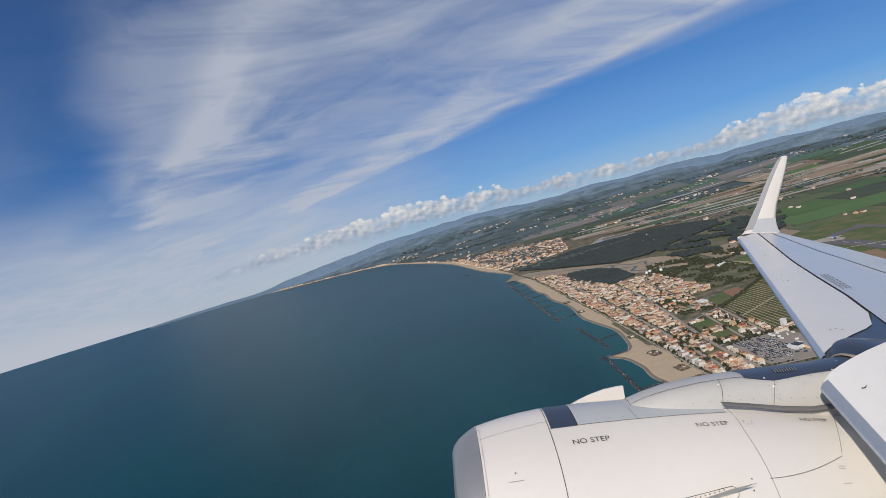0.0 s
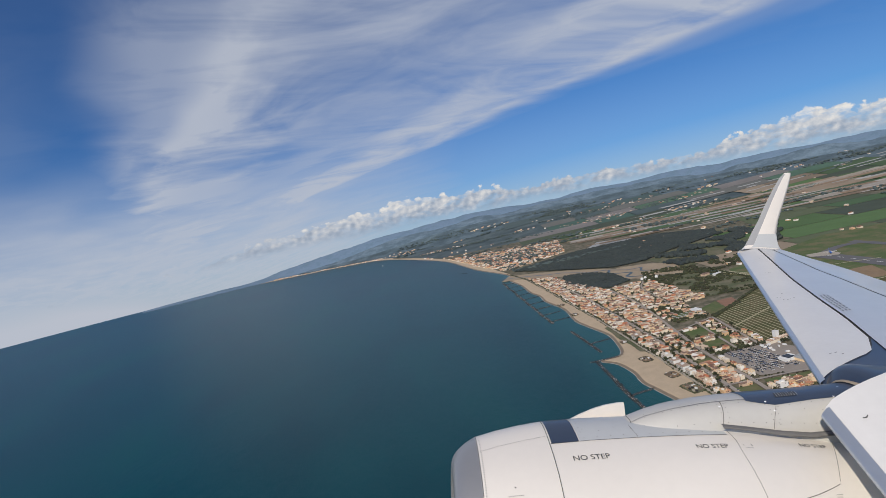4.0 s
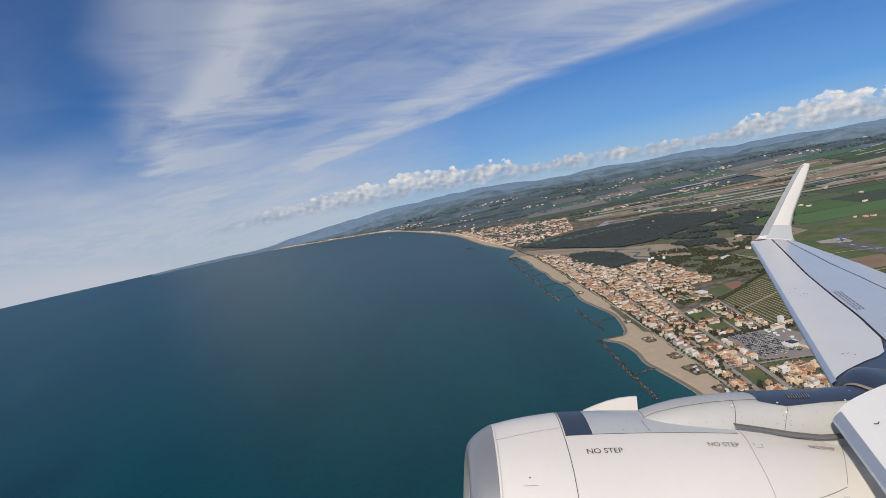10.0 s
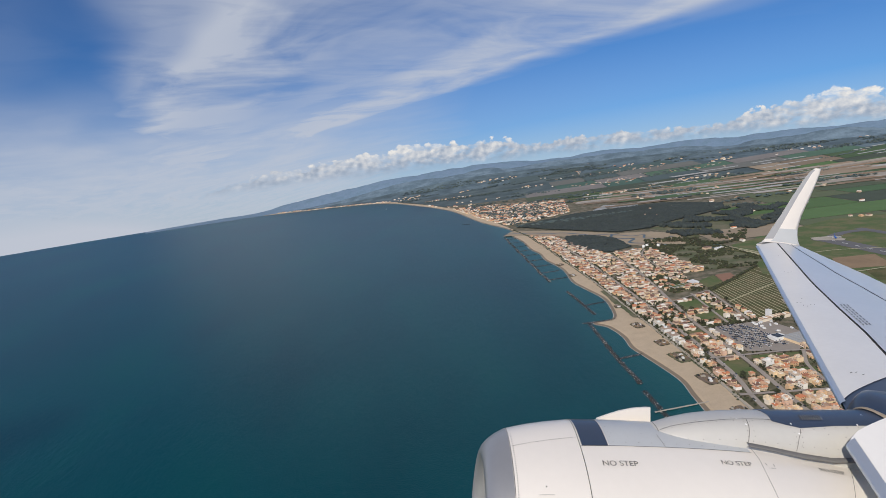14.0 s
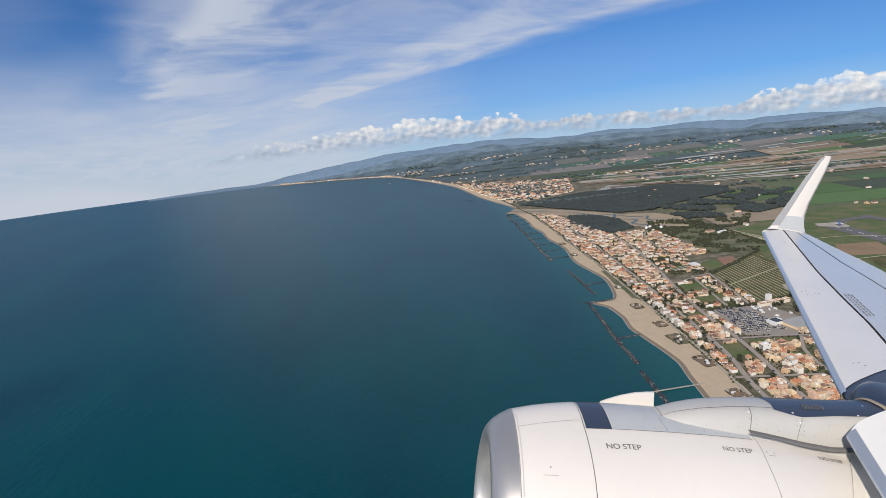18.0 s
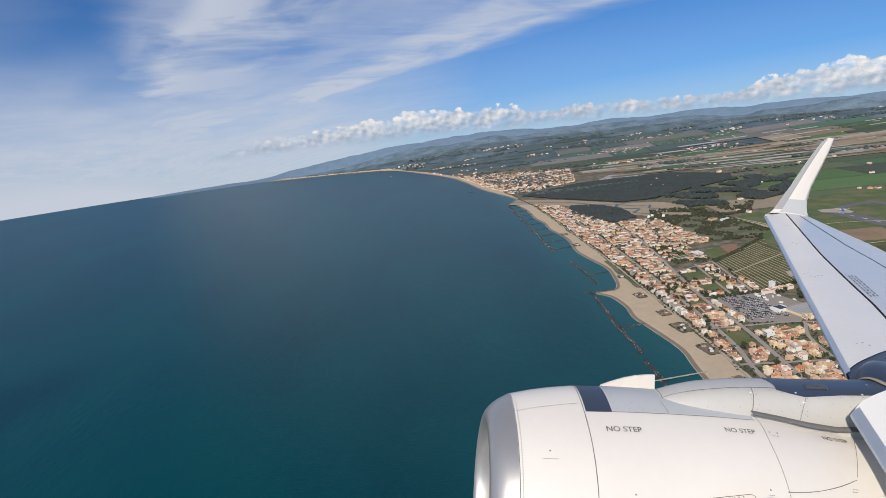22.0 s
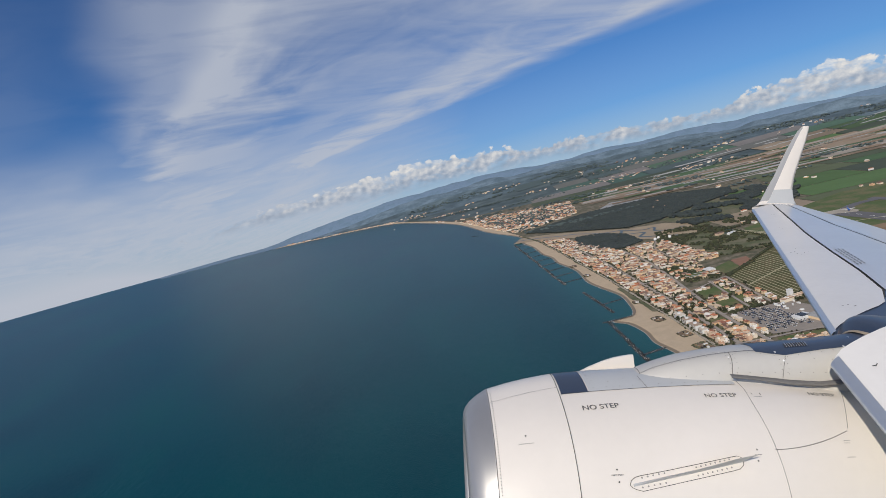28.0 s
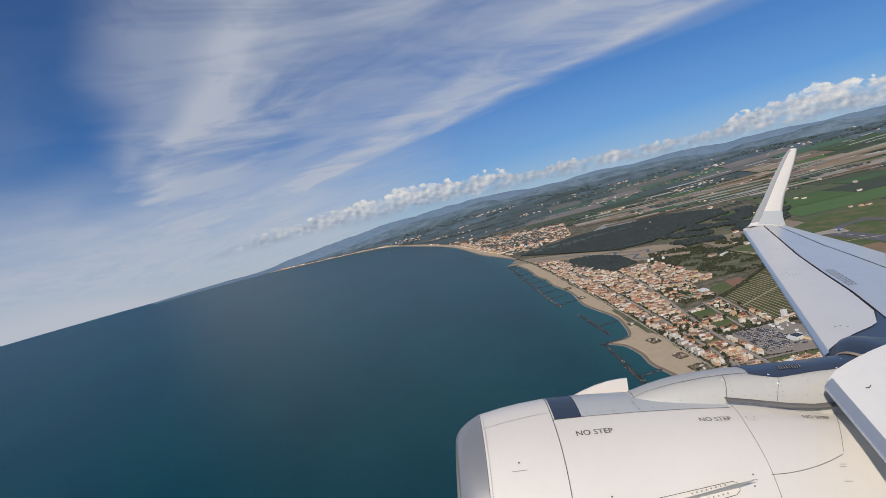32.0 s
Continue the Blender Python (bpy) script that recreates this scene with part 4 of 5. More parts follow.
rows = []
for k in range(21):
    f = k / 20
    row = [inner_under(2.3 + (3.60 - 2.3) * f, c) for c in (0.35, 0.15, 0.05, 0.01)]
    for c in np.linspace(0, 1, 12) ** 2 * 1.3:
        row.append(inner_skin(2.3 * (1 - f) + (3.62 + 0.20 * c - 0.03 * max(0, 1 - c / 0.08)) * f, c))
    rows.append(row)
inner_slat = smooth(part("inner_slat", grid(rows), SLATPAINT, wing, "pale inboard slat with bare leading edge"))
rows = [[inner_skin(2.3 + 1.30 * k / 20, c, 0.004) if c >= 0 else tuple(Vector(inner_under(2.3 + 1.30 * k / 20, -c)) + Vector((-0.004, 0, 0))) for c in (-0.08, -0.02, 0.0, 0.004, 0.012, 0.03, 0.055)] for k in range(21)]
smooth(part("leading_edge", grid(rows), EDGEMETAL, inner_slat, "bluish bare metal leading edge"))
part("slat_end", grid([[inner_skin(3.60 + 0.20 * c, c, -0.001) for c in np.linspace(0, 1.2, 10)], [(inner_skin(3.60, c)[0], 3.60 + 0.20 * c, inner_under(3.60, c)[2]) for c in np.linspace(0, 1.2, 10)]]), SLATPAINT, inner_slat)
part("scuff", grid([[inner_skin(3.420, 0.165, 0.005), inner_skin(3.412, 0.185, 0.005), inner_skin(3.425, 0.20, 0.005)], [inner_skin(3.428, 0.165, 0.005), inner_skin(3.421, 0.185, 0.005), inner_skin(3.433, 0.20, 0.005)]]), INK, inner_slat)

# ---- TOWN ----
# ---- ground patches, roads ----
def land_patch(name, corners, z, mat, label, category="field"):
    return tagged(part(name, patch(corners, z), mat), label, category, kind="structure")


# far farmland: a quilt of fields, skewed to the coast
fv, ff = [], []
pr = np.random.default_rng(21)
y = 1150.0
lush = []
while y < 4750:
    dy = pr.uniform(70, 150) * (0.8 + y / 3000)
    x = 300.0 + pr.uniform(0, 60)
    while x < 4700:
        dx = pr.uniform(110, 330) * (0.8 + y / 4000)
        cx, cy = x + dx / 2, y + dy / 2
        sk = 0.22
        keep = cx > (820 if y < 1500 else 1080 if y < 2350 else 700 if y < 2900 else 520 if y < 3500 else 120 if y < 4100 else -300)
        if keep and math.hypot(cx + dx, cy + sk * cx * 0.2) < 4330 and pr.random() < (0.93 if cy < 3500 else 0.7):
            k = len(fv)
            for ax, ay in ((x + 3, y + 2), (x + dx - 3, y + 2), (x + dx - 3, y + dy - 2), (x + 3, y + dy - 2)):
                bx, by = ax + 0.10 * (ay - 1000), ay - sk * (ax - 700) * 0.25
                fv.append((bx, by, 1.9 + ground_z(bx, by) + 3.0 * (ground_z(bx, by) > 0.3)))
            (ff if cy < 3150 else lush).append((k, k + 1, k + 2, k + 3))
        x += dx
    y += dy
tagged(part("farmland", (fv, ff), FIELDS), "patchwork of green, tan and brown farm fields", "fields", kind="stuff")
tagged(part("green_plain", (fv, lush), LUSH), "wide green fields of the far plain, tinted with haze blue", "fields", kind="stuff")
# greenhouses and pale film rows on the far plain
gv, gf = [], []
for k in range(80):
    x, y = pr.uniform(780, 3000), pr.uniform(2450, 3350)
    wd, dp = pr.uniform(60, 260), pr.uniform(8, 26)
    b = len(gv)
    y2 = y - 0.05 * x
    lie = lambda p, q, up: (p, q, ground_z(p, q) + up + 4.0 * (ground_z(p, q) > 0.3))
    gv += [lie(x, y2, 2), lie(x + wd, y2 - wd * 0.06, 2), lie(x + wd, y2 - wd * 0.06 + dp, 2), lie(x, y2 + dp, 2), lie(x, y2 + dp / 2, 4), lie(x + wd, y2 - wd * 0.06 + dp / 2, 4)]
    gf += [(b, b + 1, b + 5, b + 4), (b + 4, b + 5, b + 2, b + 3), (b, b + 4, b + 3), (b + 1, b + 2, b + 5)]
tagged(part("greenhouse_rows", (gv, gf), PALEROOF), "pale plastic greenhouse rows on the plain", "greenhouses", kind="stuff")
sv, sf = [], []
for k in range(170):
    x, y = pr.uniform(620, 2900), pr.uniform(2330, 3050)
    wd, dp = pr.uniform(120, 420), pr.uniform(18, 55)
    b = len(sv)
    y2 = y - 0.05 * (x - 900) * 4
    zz = 2.12 + 0.012 * k
    if not inside(x, y2, [(316, 2180), (700, 1790), (1060, 1980), (1130, 2120), (980, 2340), (600, 2340)]):
        sv += [lie(x, y2, zz), lie(x + wd, y2 - wd * 0.10, zz), lie(x + wd + 8, y2 - wd * 0.10 + dp, zz), lie(x + 8, y2 + dp, zz)]
        sf.append((b, b + 1, b + 2, b + 3))
tagged(part("ploughland", (sv, sf), PLOUGH), "pale and brown strips of ploughed land", "fields", kind="stuff")
land_patch("pale_field", [(640, 2300), (775, 2490), (900, 2400), (880, 2330), (760, 2380)], 2.2, PALEROOF, "pale bare field beside the pinewood")

AIRFIELD = [(690, 1180), (760, 1400), (1150, 1560), (1600, 1500), (1600, 700), (770, 860)]
land_patch("airfield_grass", AIRFIELD, 2.0, TURF, "green airfield grass with worn patches")
land_patch("dry_patch", [(800, 1060), (850, 1150), (940, 1140), (900, 1040)], 2.3, DRY, "worn brown patch in the airfield grass")
land_patch("green_patch", [(800, 960), (830, 1030), (930, 1030), (930, 930)], 2.3, CROP, "dark green meadow on the airfield")
for i, (line, wd, mat, lab) in enumerate((([(958, 1345), (966, 1300), (968, 1100), (962, 700)], 46, RUNWAY, "grey asphalt runway"), ([(1110, 1400), (1115, 1200), (1100, 800)], 24, RUNWAY, "grey asphalt taxiway"),
                           ([(975, 1335), (1050, 1372), (1115, 1370)], 26, RUNWAY, "curved grey taxiway at the runway's end"))):
    tagged(part("runway", ribbon(spline(line, 8), wd, 2.5 + 0.06 * i), mat), lab, "runway", kind="structure")
land_patch("runway_apron", [(940, 1330), (950, 1362), (1010, 1352), (1000, 1300), (985, 1290)], 2.8, CONCRETE, "pale concrete turning pad of the runway", "runway")
for k in range(14):
    yy = 1290 - 38 * k
    part("centre_mark", patch([(966, yy), (968, yy), (968, yy + 18), (966, yy + 18)], 2.95), SHEET, bpy.data.objects["runway"])
for i, (line, wd) in enumerate((([(730, 1400), (757, 1241), (760, 1016), (757, 922), (740, 700), (700, 300)], 13), ([(742, 1400), (771, 1241), (774, 1016), (771, 922), (755, 700), (715, 300)], 5), ([(790, 1210), (900, 1215), (1000, 1180)], 4),
                 ([(770, 1260), (800, 1330), (860, 1340), (880, 1310)], 5), ([(775, 1030), (930, 1035)], 4))):
    tagged(part("track", ribbon(spline(line, 6), wd, 2.60 + 0.03 * i), TRACK), "pale dirt track across the plain", "track", kind="structure")
tagged(part("canal", ribbon(spline([(718, 1395), (744, 1241), (746, 1016), (742, 922), (725, 700), (690, 300)], 6), 9, 2.4), CROP), "overgrown drainage canal beside the track", "canal", kind="structure")

BUSH = [(560, 1500), (650, 1500), (740, 1400), (742, 1230), (690, 1175), (590, 1190), (560, 1330)]
STRIP = [(496, 850), (512, 1030), (690, 1165), (690, 905)]
PITCH = [(516, 1050), (520, 1108), (572, 1140), (560, 1072)]
CLAYP = [(562, 1076), (575, 1140), (612, 1142), (598, 1088)]
PARK = [(402, 724), (404, 838), (500, 836), (520, 760), (470, 706)]
LOTS = [[(351, 702), (379, 700), (373, 652), (347, 650)], [(405, 872), (408, 905), (470, 915), (462, 880)], [(412, 930), (420, 985), (468, 990), (462, 935)], [(394, 694), (397, 708), (462, 700), (456, 686)],
        [(420, 642), (422, 654), (450, 650), (446, 637)], [(462, 654), (466, 672), (492, 666), (486, 648)], [(362, 815), (363, 832), (386, 834), (385, 815)]]
land_patch("meadow", BUSH, 2.1, SCRUB, "rough green meadow with bushes")
land_patch("nursery_field", STRIP, 2.15, CROP, "dark green nursery field with pale lanes", "field")
land_patch("dry_patch", [(600, 905), (625, 985), (700, 1100), (735, 1000), (720, 905)], 2.3, DRY, "bare brown ground beside the nursery field")
land_patch("grass_strip", [(660, 1100), (690, 1165), (735, 1160), (735, 1010)], 2.45, TURF, "bright green grass strip")
land_patch("gravel_yard", [(575, 895), (585, 925), (640, 915), (630, 880)], 2.5, CONCRETE, "pale gravel yard beside the field", "yard")
field = bpy.data.objects["nursery_field"]
for k in range(23):
    f = k / 22
    a = Vector((496, 850)).lerp(Vector((690, 905)), f)
    b = Vector((512, 1030)).lerp(Vector((690, 1165)), f)
    if k < 18 or k % 2:
        part("lane", ribbon([a + (b - a) * 0.02, b - (b - a) * 0.02], 1.7, 2.35), TRACK, field)
for f in (0.58,):
    a, b = Vector((496, 850)).lerp(Vector((512, 1030)), f), Vector((690, 905)).lerp(Vector((690, 1165)), f)
    part("lane", ribbon([a, b], 3.4, 2.42), TRACK, field)
land_patch("sports_pitch", PITCH, 2.2, TURF, "green grass football pitch", "pitch")
land_patch("clay_pitch", CLAYP, 2.2, CLAY, "reddish clay sports pitch", "pitch")
land_patch("car_park", PARK, 2.2, CARPARK, "large grey asphalt car park", "car park")
for c in LOTS:
    land_patch("grass_lot", c, 2.2, TURF, "green grass lot between houses", "field")
# river mouth and marsh
tagged(part("river_bank", ribbon(spline([(255, 2040), (330, 2000), (430, 1900), (520, 1780), (560, 1690), (600, 1580), (660, 1460)], 8), 96, 2.0), MUD), "tan mud banks of a small winding river", "river bank", kind="structure")
tagged(part("river", ribbon(spline([(240, 2052), (330, 1996), (400, 1930), (440, 1905), (505, 1800), (560, 1770), (540, 1700), (590, 1650), (560, 1600), (610, 1540), (650, 1470)], 8), 9, 2.3), POND), "narrow grey-green river", "river", kind="structure")
land_patch("mud_flat", [(545, 1560), (552, 1690), (590, 1770), (680, 1730), (735, 1640), (700, 1560), (640, 1500)], 1.95, MUD, "tan mud flat of the river marsh", "river bank")
tagged(part("creek", ribbon(spline([(560, 1770), (600, 1700), (640, 1690), (622, 1640), (660, 1600), (700, 1610)], 8), 7, 2.35), POND), "narrow winding creek in the mud", "river", kind="structure")
land_patch("pond", [(702, 1388), (712, 1432), (740, 1430), (736, 1386)], 2.5, POND, "small rectangular blue pond", "pond")

gr = np.random.default_rng(77)
plots = [(404, 500, 848, 1000, 46), (440, 512, 1045, 1190, 16), (395, 520, 560, 685, 60), (330, 380, 720, 960, 40), (480, 600, 600, 720, 26)]
i = 0
for x0, x1, y0, y1, n_ in plots:
    for k in range(n_):
        x, y = gr.uniform(x0, x1), gr.uniform(y0, y1)
        a, b = gr.uniform(7, 18), gr.uniform(6, 14)
        land_patch("garden", [(x, y), (x + a, y + 1.0), (x + a - 1.5, y + b + 1.0), (x - 1.5, y + b)], 1.9 + 0.002 * i, (TURF, CROP, SCRUB, DRY)[int(gr.integers(0, 4))], "small planted garden plot between houses", "garden")
        i += 1

ROADS = [([(318, 470), (328, 581), (345, 673), (357, 868), (368, 1115), (375, 1400), (370, 1640), (352, 1850)], 6.5), ([(352, 430), (368, 571), (384, 700), (394, 868), (437, 1167), (452, 1300), (455, 1480)], 6.5),
         ([(440, 838), (452, 925), (468, 1030)], 4.5), ([(478, 838), (492, 940), (506, 1036)], 5.0), ([(324, 720), (384, 714), (470, 704), (560, 664)], 5.0), ([(392, 842), (478, 842)], 5.0),
         ([(360, 985), (410, 995), (505, 1036)], 4.5), ([(368, 1115), (437, 1120), (515, 1140)], 5.0), ([(370, 1230), (520, 1210), (580, 1200)], 4.5), ([(375, 1400), (470, 1370), (570, 1330)], 4.5), ([(500, 1210), (520, 1400), (560, 1490)], 4.5),
         ([(318, 600), (420, 585), (560, 560)], 5.0), ([(420, 500), (440, 640), (470, 700)], 5.0), ([(370, 1560), (440, 1490), (540, 1500)], 4.5)]
for i, (line, wd) in enumerate(ROADS):
    tagged(part("road", ribbon(spline(line, 6), wd, 2.7 + 0.03 * i), ASPHALT), "narrow grey asphalt street between houses", "road", kind="structure")
road_pts = np.array([(q.x, q.y) for line, wd in ROADS for q in spline(line, 20)])
main_pts = np.array([(q.x, q.y) for line, wd in ROADS[:2] for q in spline(line, 20)])
tagged(part("promenade", ribbon([Vector((land_edge_x(v) + 1, v)) for v in np.arange(420, 1950, 15)], 3.0, 2.6), CONCRETE), "pale paved promenade between beach and houses", "promenade", kind="structure")
rows = [[(land_edge_x(v) + off, v, z) for v in np.arange(420, 1250, 10)] for off, z in ((-1.6, 1.5), (-1.6, 3.4), (-1.2, 3.4), (-1.2, 1.5))]
tagged(part("sea_wall", grid(rows), CONCRETE), "low pale wall between the beach and the first houses", "wall", kind="structure")

# ---- houses ----
def house_parts(kind, lx, ly, h, r):
    """(wall, roof, extra) meshes of one small house, centred, base at z 0."""
    wall, roof, extra = bmesh.new(), bmesh.new(), bmesh.new()
    X, Y = lx / 2, ly / 2
    box(wall, -X, X, -Y, Y, -0.5, h)
    if kind == "hip":
        e, rise = 0.6, min(lx, ly) * 0.26
        ridge = max(0.2, (ly - lx) / 2) if ly > lx else 0.2
        v = [roof.verts.new(p) for p in ((-X - e, -Y - e, h), (X + e, -Y - e, h), (X + e, Y + e, h), (-X - e, Y + e, h), (0, -ridge, h + rise), (0, ridge, h + rise))]
        for f in ((0, 1, 4), (1, 2, 5, 4), (2, 3, 5), (3, 0, 4, 5), (3, 2, 1, 0)):
            roof.faces.new([v[i] for i in f])
        box(extra, X * 0.3, X * 0.3 + 0.8, -0.4, 0.4, h + rise * 0.4, h + rise + 0.7)
    elif kind == "gable":
        e, rise = 0.5, lx * 0.24
        v = [roof.verts.new(p) for p in ((-X - e, -Y - e, h), (X + e, -Y - e, h), (X + e, Y + e, h), (-X - e, Y + e, h), (0, -Y - e, h + rise), (0, Y + e, h + rise))]
        for f in ((1, 2, 5, 4), (3, 0, 4, 5), (0, 1, 4), (2, 3, 5), (3, 2, 1, 0)):
            roof.faces.new([v[i] for i in f])
        box(extra, -X * 0.4, -X * 0.4 + 0.8, Y * 0.3, Y * 0.3 + 0.8, h, h + rise + 0.6)
    else:
        box(roof, -X + 0.35, X - 0.35, -Y + 0.35, Y - 0.35, h - 0.1, h + 0.12)
        for a in ((-X, X, -Y, -Y + 0.3), (-X, X, Y - 0.3, Y), (-X, -X + 0.3, -Y + 0.3, Y - 0.3), (X - 0.3, X, -Y + 0.3, Y - 0.3)):
            box(wall, *a, h, h + 0.8)
        box(extra, -X * 0.6, X * 0.1, -Y * 0.5, Y * 0.2, h + 0.1, h + 2.3)
    return wall, roof, extra


hr = np.random.default_rng(33)
HOUSES = []
for kind, lx, ly, h, lab in (("hip", 6.4, 7.6, 4.6, "two-storey stucco villa with a hipped terracotta roof"), ("hip", 5.6, 6.2, 4.4, "small stucco villa with a hipped terracotta roof"), ("gable", 5.6, 8.0, 4.4, "stucco house with a gabled terracotta roof"),
                             ("gable", 5.2, 11, 4.5, "long terraced stucco house with a tiled roof"), ("flat", 6.4, 7.4, 4.8, "flat-roofed stucco house with a roof terrace"), ("flat", 6.2, 9.4, 6.2, "three-storey stucco block with a roof terrace"),
                             ("hip", 7.2, 8.8, 4.8, "large stucco villa with a hipped terracotta roof"), ("gable", 5.6, 7.2, 2.9, "low stucco cottage with a tiled roof")):
    base = new("house")
    wall, roof, extra = house_parts(kind, lx, ly, h, hr)
    part("wall", wall, WALL, base), part("roof", roof, ROOF if kind != "flat" else FLAT, base)
    part("chimney" if kind != "flat" else "stair_tower", extra, WALL, base)
    # windows on the long walls, a door on the street wall
    for k in range(3):
        for floor_z in ((0.8, 3.0) if h > 4 else (0.8,)):
            wbm = bmesh.new()
            yy = -ly / 2 + ly * (k + 0.5) / 3
            box(wbm, -lx / 2 - 0.04, -lx / 2 + 0.02, yy - 0.45, yy + 0.45, floor_z, floor_z + 1.1)
            part("window", wbm, DARKGLASS, base)
    pbm = bmesh.new()
    box(pbm, -lx / 2 - 1.7, -lx / 2 - 0.05, -ly * 0.3, ly * 0.3, 2.15, 2.35)
    part("porch_roof", pbm, ROOF if kind != "flat" else FLAT, base)
    tagged(base, lab, "house", "houses of the beach town")
    HOUSES.append((base, lx, ly, h, kind))

ZONES = [([(312, 380), (318, 720), (392, 720), (372, 380)], 1.0), ([(372, 380), (392, 720), (560, 720), (640, 560), (520, 380)], 0.92), ([(318, 720), (324, 990), (410, 990), (402, 722)], 1.0), ([(400, 842), (412, 995), (505, 1036), (494, 842)], 0.62), ([(324, 990), (327, 1230), (437, 1200), (410, 990)], 1.0),
         ([(327, 1225), (325, 1480), (470, 1500), (570, 1490), (585, 1190), (437, 1195)], 0.95), ([(437, 1060), (437, 1200), (520, 1190), (515, 1110), (505, 1040)], 0.35), ([(325, 1480), (318, 1930), (390, 1860), (425, 1600), (450, 1490)], 0.85)]
BLOCKS = [(333, 872, 11, 20), (332, 842, 12, 13), (331, 812, 12, 20), (330, 786, 10, 12), (338, 1010, 12, 22), (400, 672, 12, 8), (404, 622, 8, 13)]
AVOID = [STRIP, PITCH, CLAYP, PARK, *LOTS, *[[(x + a * (w_ / 2 + 4), y + b * (d_ / 2 + 4)) for a, b in ((-1, -1), (1, -1), (1, 1), (-1, 1))] for x, y, w_, d_ in BLOCKS]]
spots = []
y = 385.0
while y < 1930:
    x = land_edge_x(y) + 8 + hr.uniform(0, 6)
    while x < 640:
        px_, py_ = x + hr.uniform(-1.5, 1.5), y + hr.uniform(-2.5, 2.5)
        for zone, dens in ZONES:
            if inside(px_, py_, zone):
                if hr.random() < dens * (0.94 if py_ < 1000 else 0.72) and not any(inside(px_, py_, a) for a in AVOID) and np.min(np.hypot(*(road_pts - (px_, py_)).T)) > 6.9 and np.min(np.hypot(*(main_pts - (px_, py_)).T)) > 8.2:
                    spots.append((px_, py_))
                break
        x += hr.uniform(7.4, 10.8)
    y += 8.9
near = sorted(spots, key=lambda p: math.hypot(p[0] - 380, p[1] - 640))[:300]
near_set = set(near)
used = set()
for px_, py_ in near:
    i = int(hr.choice(8, p=[0.17, 0.17, 0.15, 0.08, 0.19, 0.10, 0.06, 0.08]))
    base = HOUSES[i][0]
    m = pose(px_, py_, 1.2, 0, 0, 90 * int(hr.integers(0, 4)) + 6 + hr.uniform(-4, 4))
    if i in used:
        copy_thing(base, m)
    else:
        base.matrix_world = m
        used.add(i)


def far_houses(name, places, label, s0=0.85, s1=1.25, heights=(5, 9)):
    """Many small houses joined: walls in one mesh, roofs in another."""
    wv, wf, rv_, rf = [], [], [], []
    for x, y in places:
        lx, ly, h = hr.uniform(5.2, 7.6) * hr.uniform(s0, s1), hr.uniform(6.0, 10) * hr.uniform(s0, s1), hr.uniform(*heights) * 0.7
        a = radians(6 + hr.uniform(-6, 6) + 90 * int(hr.integers(0, 2)))
        c, s = math.cos(a), math.sin(a)
        flat = hr.random() < 0.32
        gz = ground_z(x, y)
        loc = lambda u, v, z: (x + u * c - v * s, y + u * s + v * c, z + gz)
        X, Y, b = lx / 2, ly / 2, len(wv)
        wv += [loc(u, v, z) for z in (1.0, 1.2 + h) for u, v in ((-X, -Y), (X, -Y), (X, Y), (-X, Y))]
        wf += [(b, b + 1, b + 5, b + 4), (b + 1, b + 2, b + 6, b + 5), (b + 2, b + 3, b + 7, b + 6), (b + 3, b, b + 4, b + 7), (b + 4, b + 5, b + 6, b + 7)]
        k, e, rise = len(rv_), 0.5, 0.3 if flat else lx * 0.24
        rv_ += [loc(-X - e, -Y - e, h + 1.25), loc(X + e, -Y - e, h + 1.25), loc(X + e, Y + e, h + 1.25), loc(-X - e, Y + e, h + 1.25)]
        if flat:
            rv_ += [loc(u, v, h + 1.5) for u, v in ((-X, -Y), (X, -Y), (X, Y), (-X, Y))]
            rf += [(k + 4, k + 5, k + 6, k + 7), (k, k + 1, k + 5, k + 4), (k + 1, k + 2, k + 6, k + 5), (k + 2, k + 3, k + 7, k + 6), (k + 3, k, k + 4, k + 7)]
        else:
            rg = hr.choice([0.35, 1.0]) * Y
            rv_ += [loc(0, -rg, h + 1.25 + rise), loc(0, rg, h + 1.25 + rise)]
            rf += [(k, k + 1, k + 4), (k + 1, k + 2, k + 5, k + 4), (k + 2, k + 3, k + 5), (k + 3, k, k + 4, k + 5)]
    body = tagged(part(name, (wv, wf), WALL_FAR), label, "houses", kind="stuff")
    part("roofs", (rv_, rf), ROOF_FAR, body)["kind"] = "stuff"
    return body


far_houses("house_rows", [s for s in spots if s not in near_set], "dense rows of cream stucco houses with terracotta roofs")
FREGENE = [(215, 2560), (300, 2230), (600, 2420), (690, 2880), (350, 3060), (100, 3150), (0, 3500), (-80, 3560), (90, 3080)]
places = []
while len(places) < 1050:
    x, y = hr.uniform(-90, 700), hr.uniform(2230, 3560)
    if inside(x, y, FREGENE) and x > land_edge_x(y) - 10:
        places.append((x, y))
while len(places) < 1330:
    x, y = hr.uniform(-400, 2900), hr.uniform(2900, 4400)
    if noise.noise(Vector((x * 0.003, y * 0.006, 2))) > 0.30 and x > land_edge_x(y) + 10 and math.hypot(x, y) < 4500:
        places.append((x, y))
while len(places) < 1420:
    t = hr.random()
    x, y = -313 - 900 * t + hr.uniform(-20, 30), 4130 + 290 * t ** 0.6 + hr.uniform(0, 50)
    places.append((x, y))
far_houses("far_town", places, "distant towns of pale houses among trees", 1.2, 1.9)
farms = []
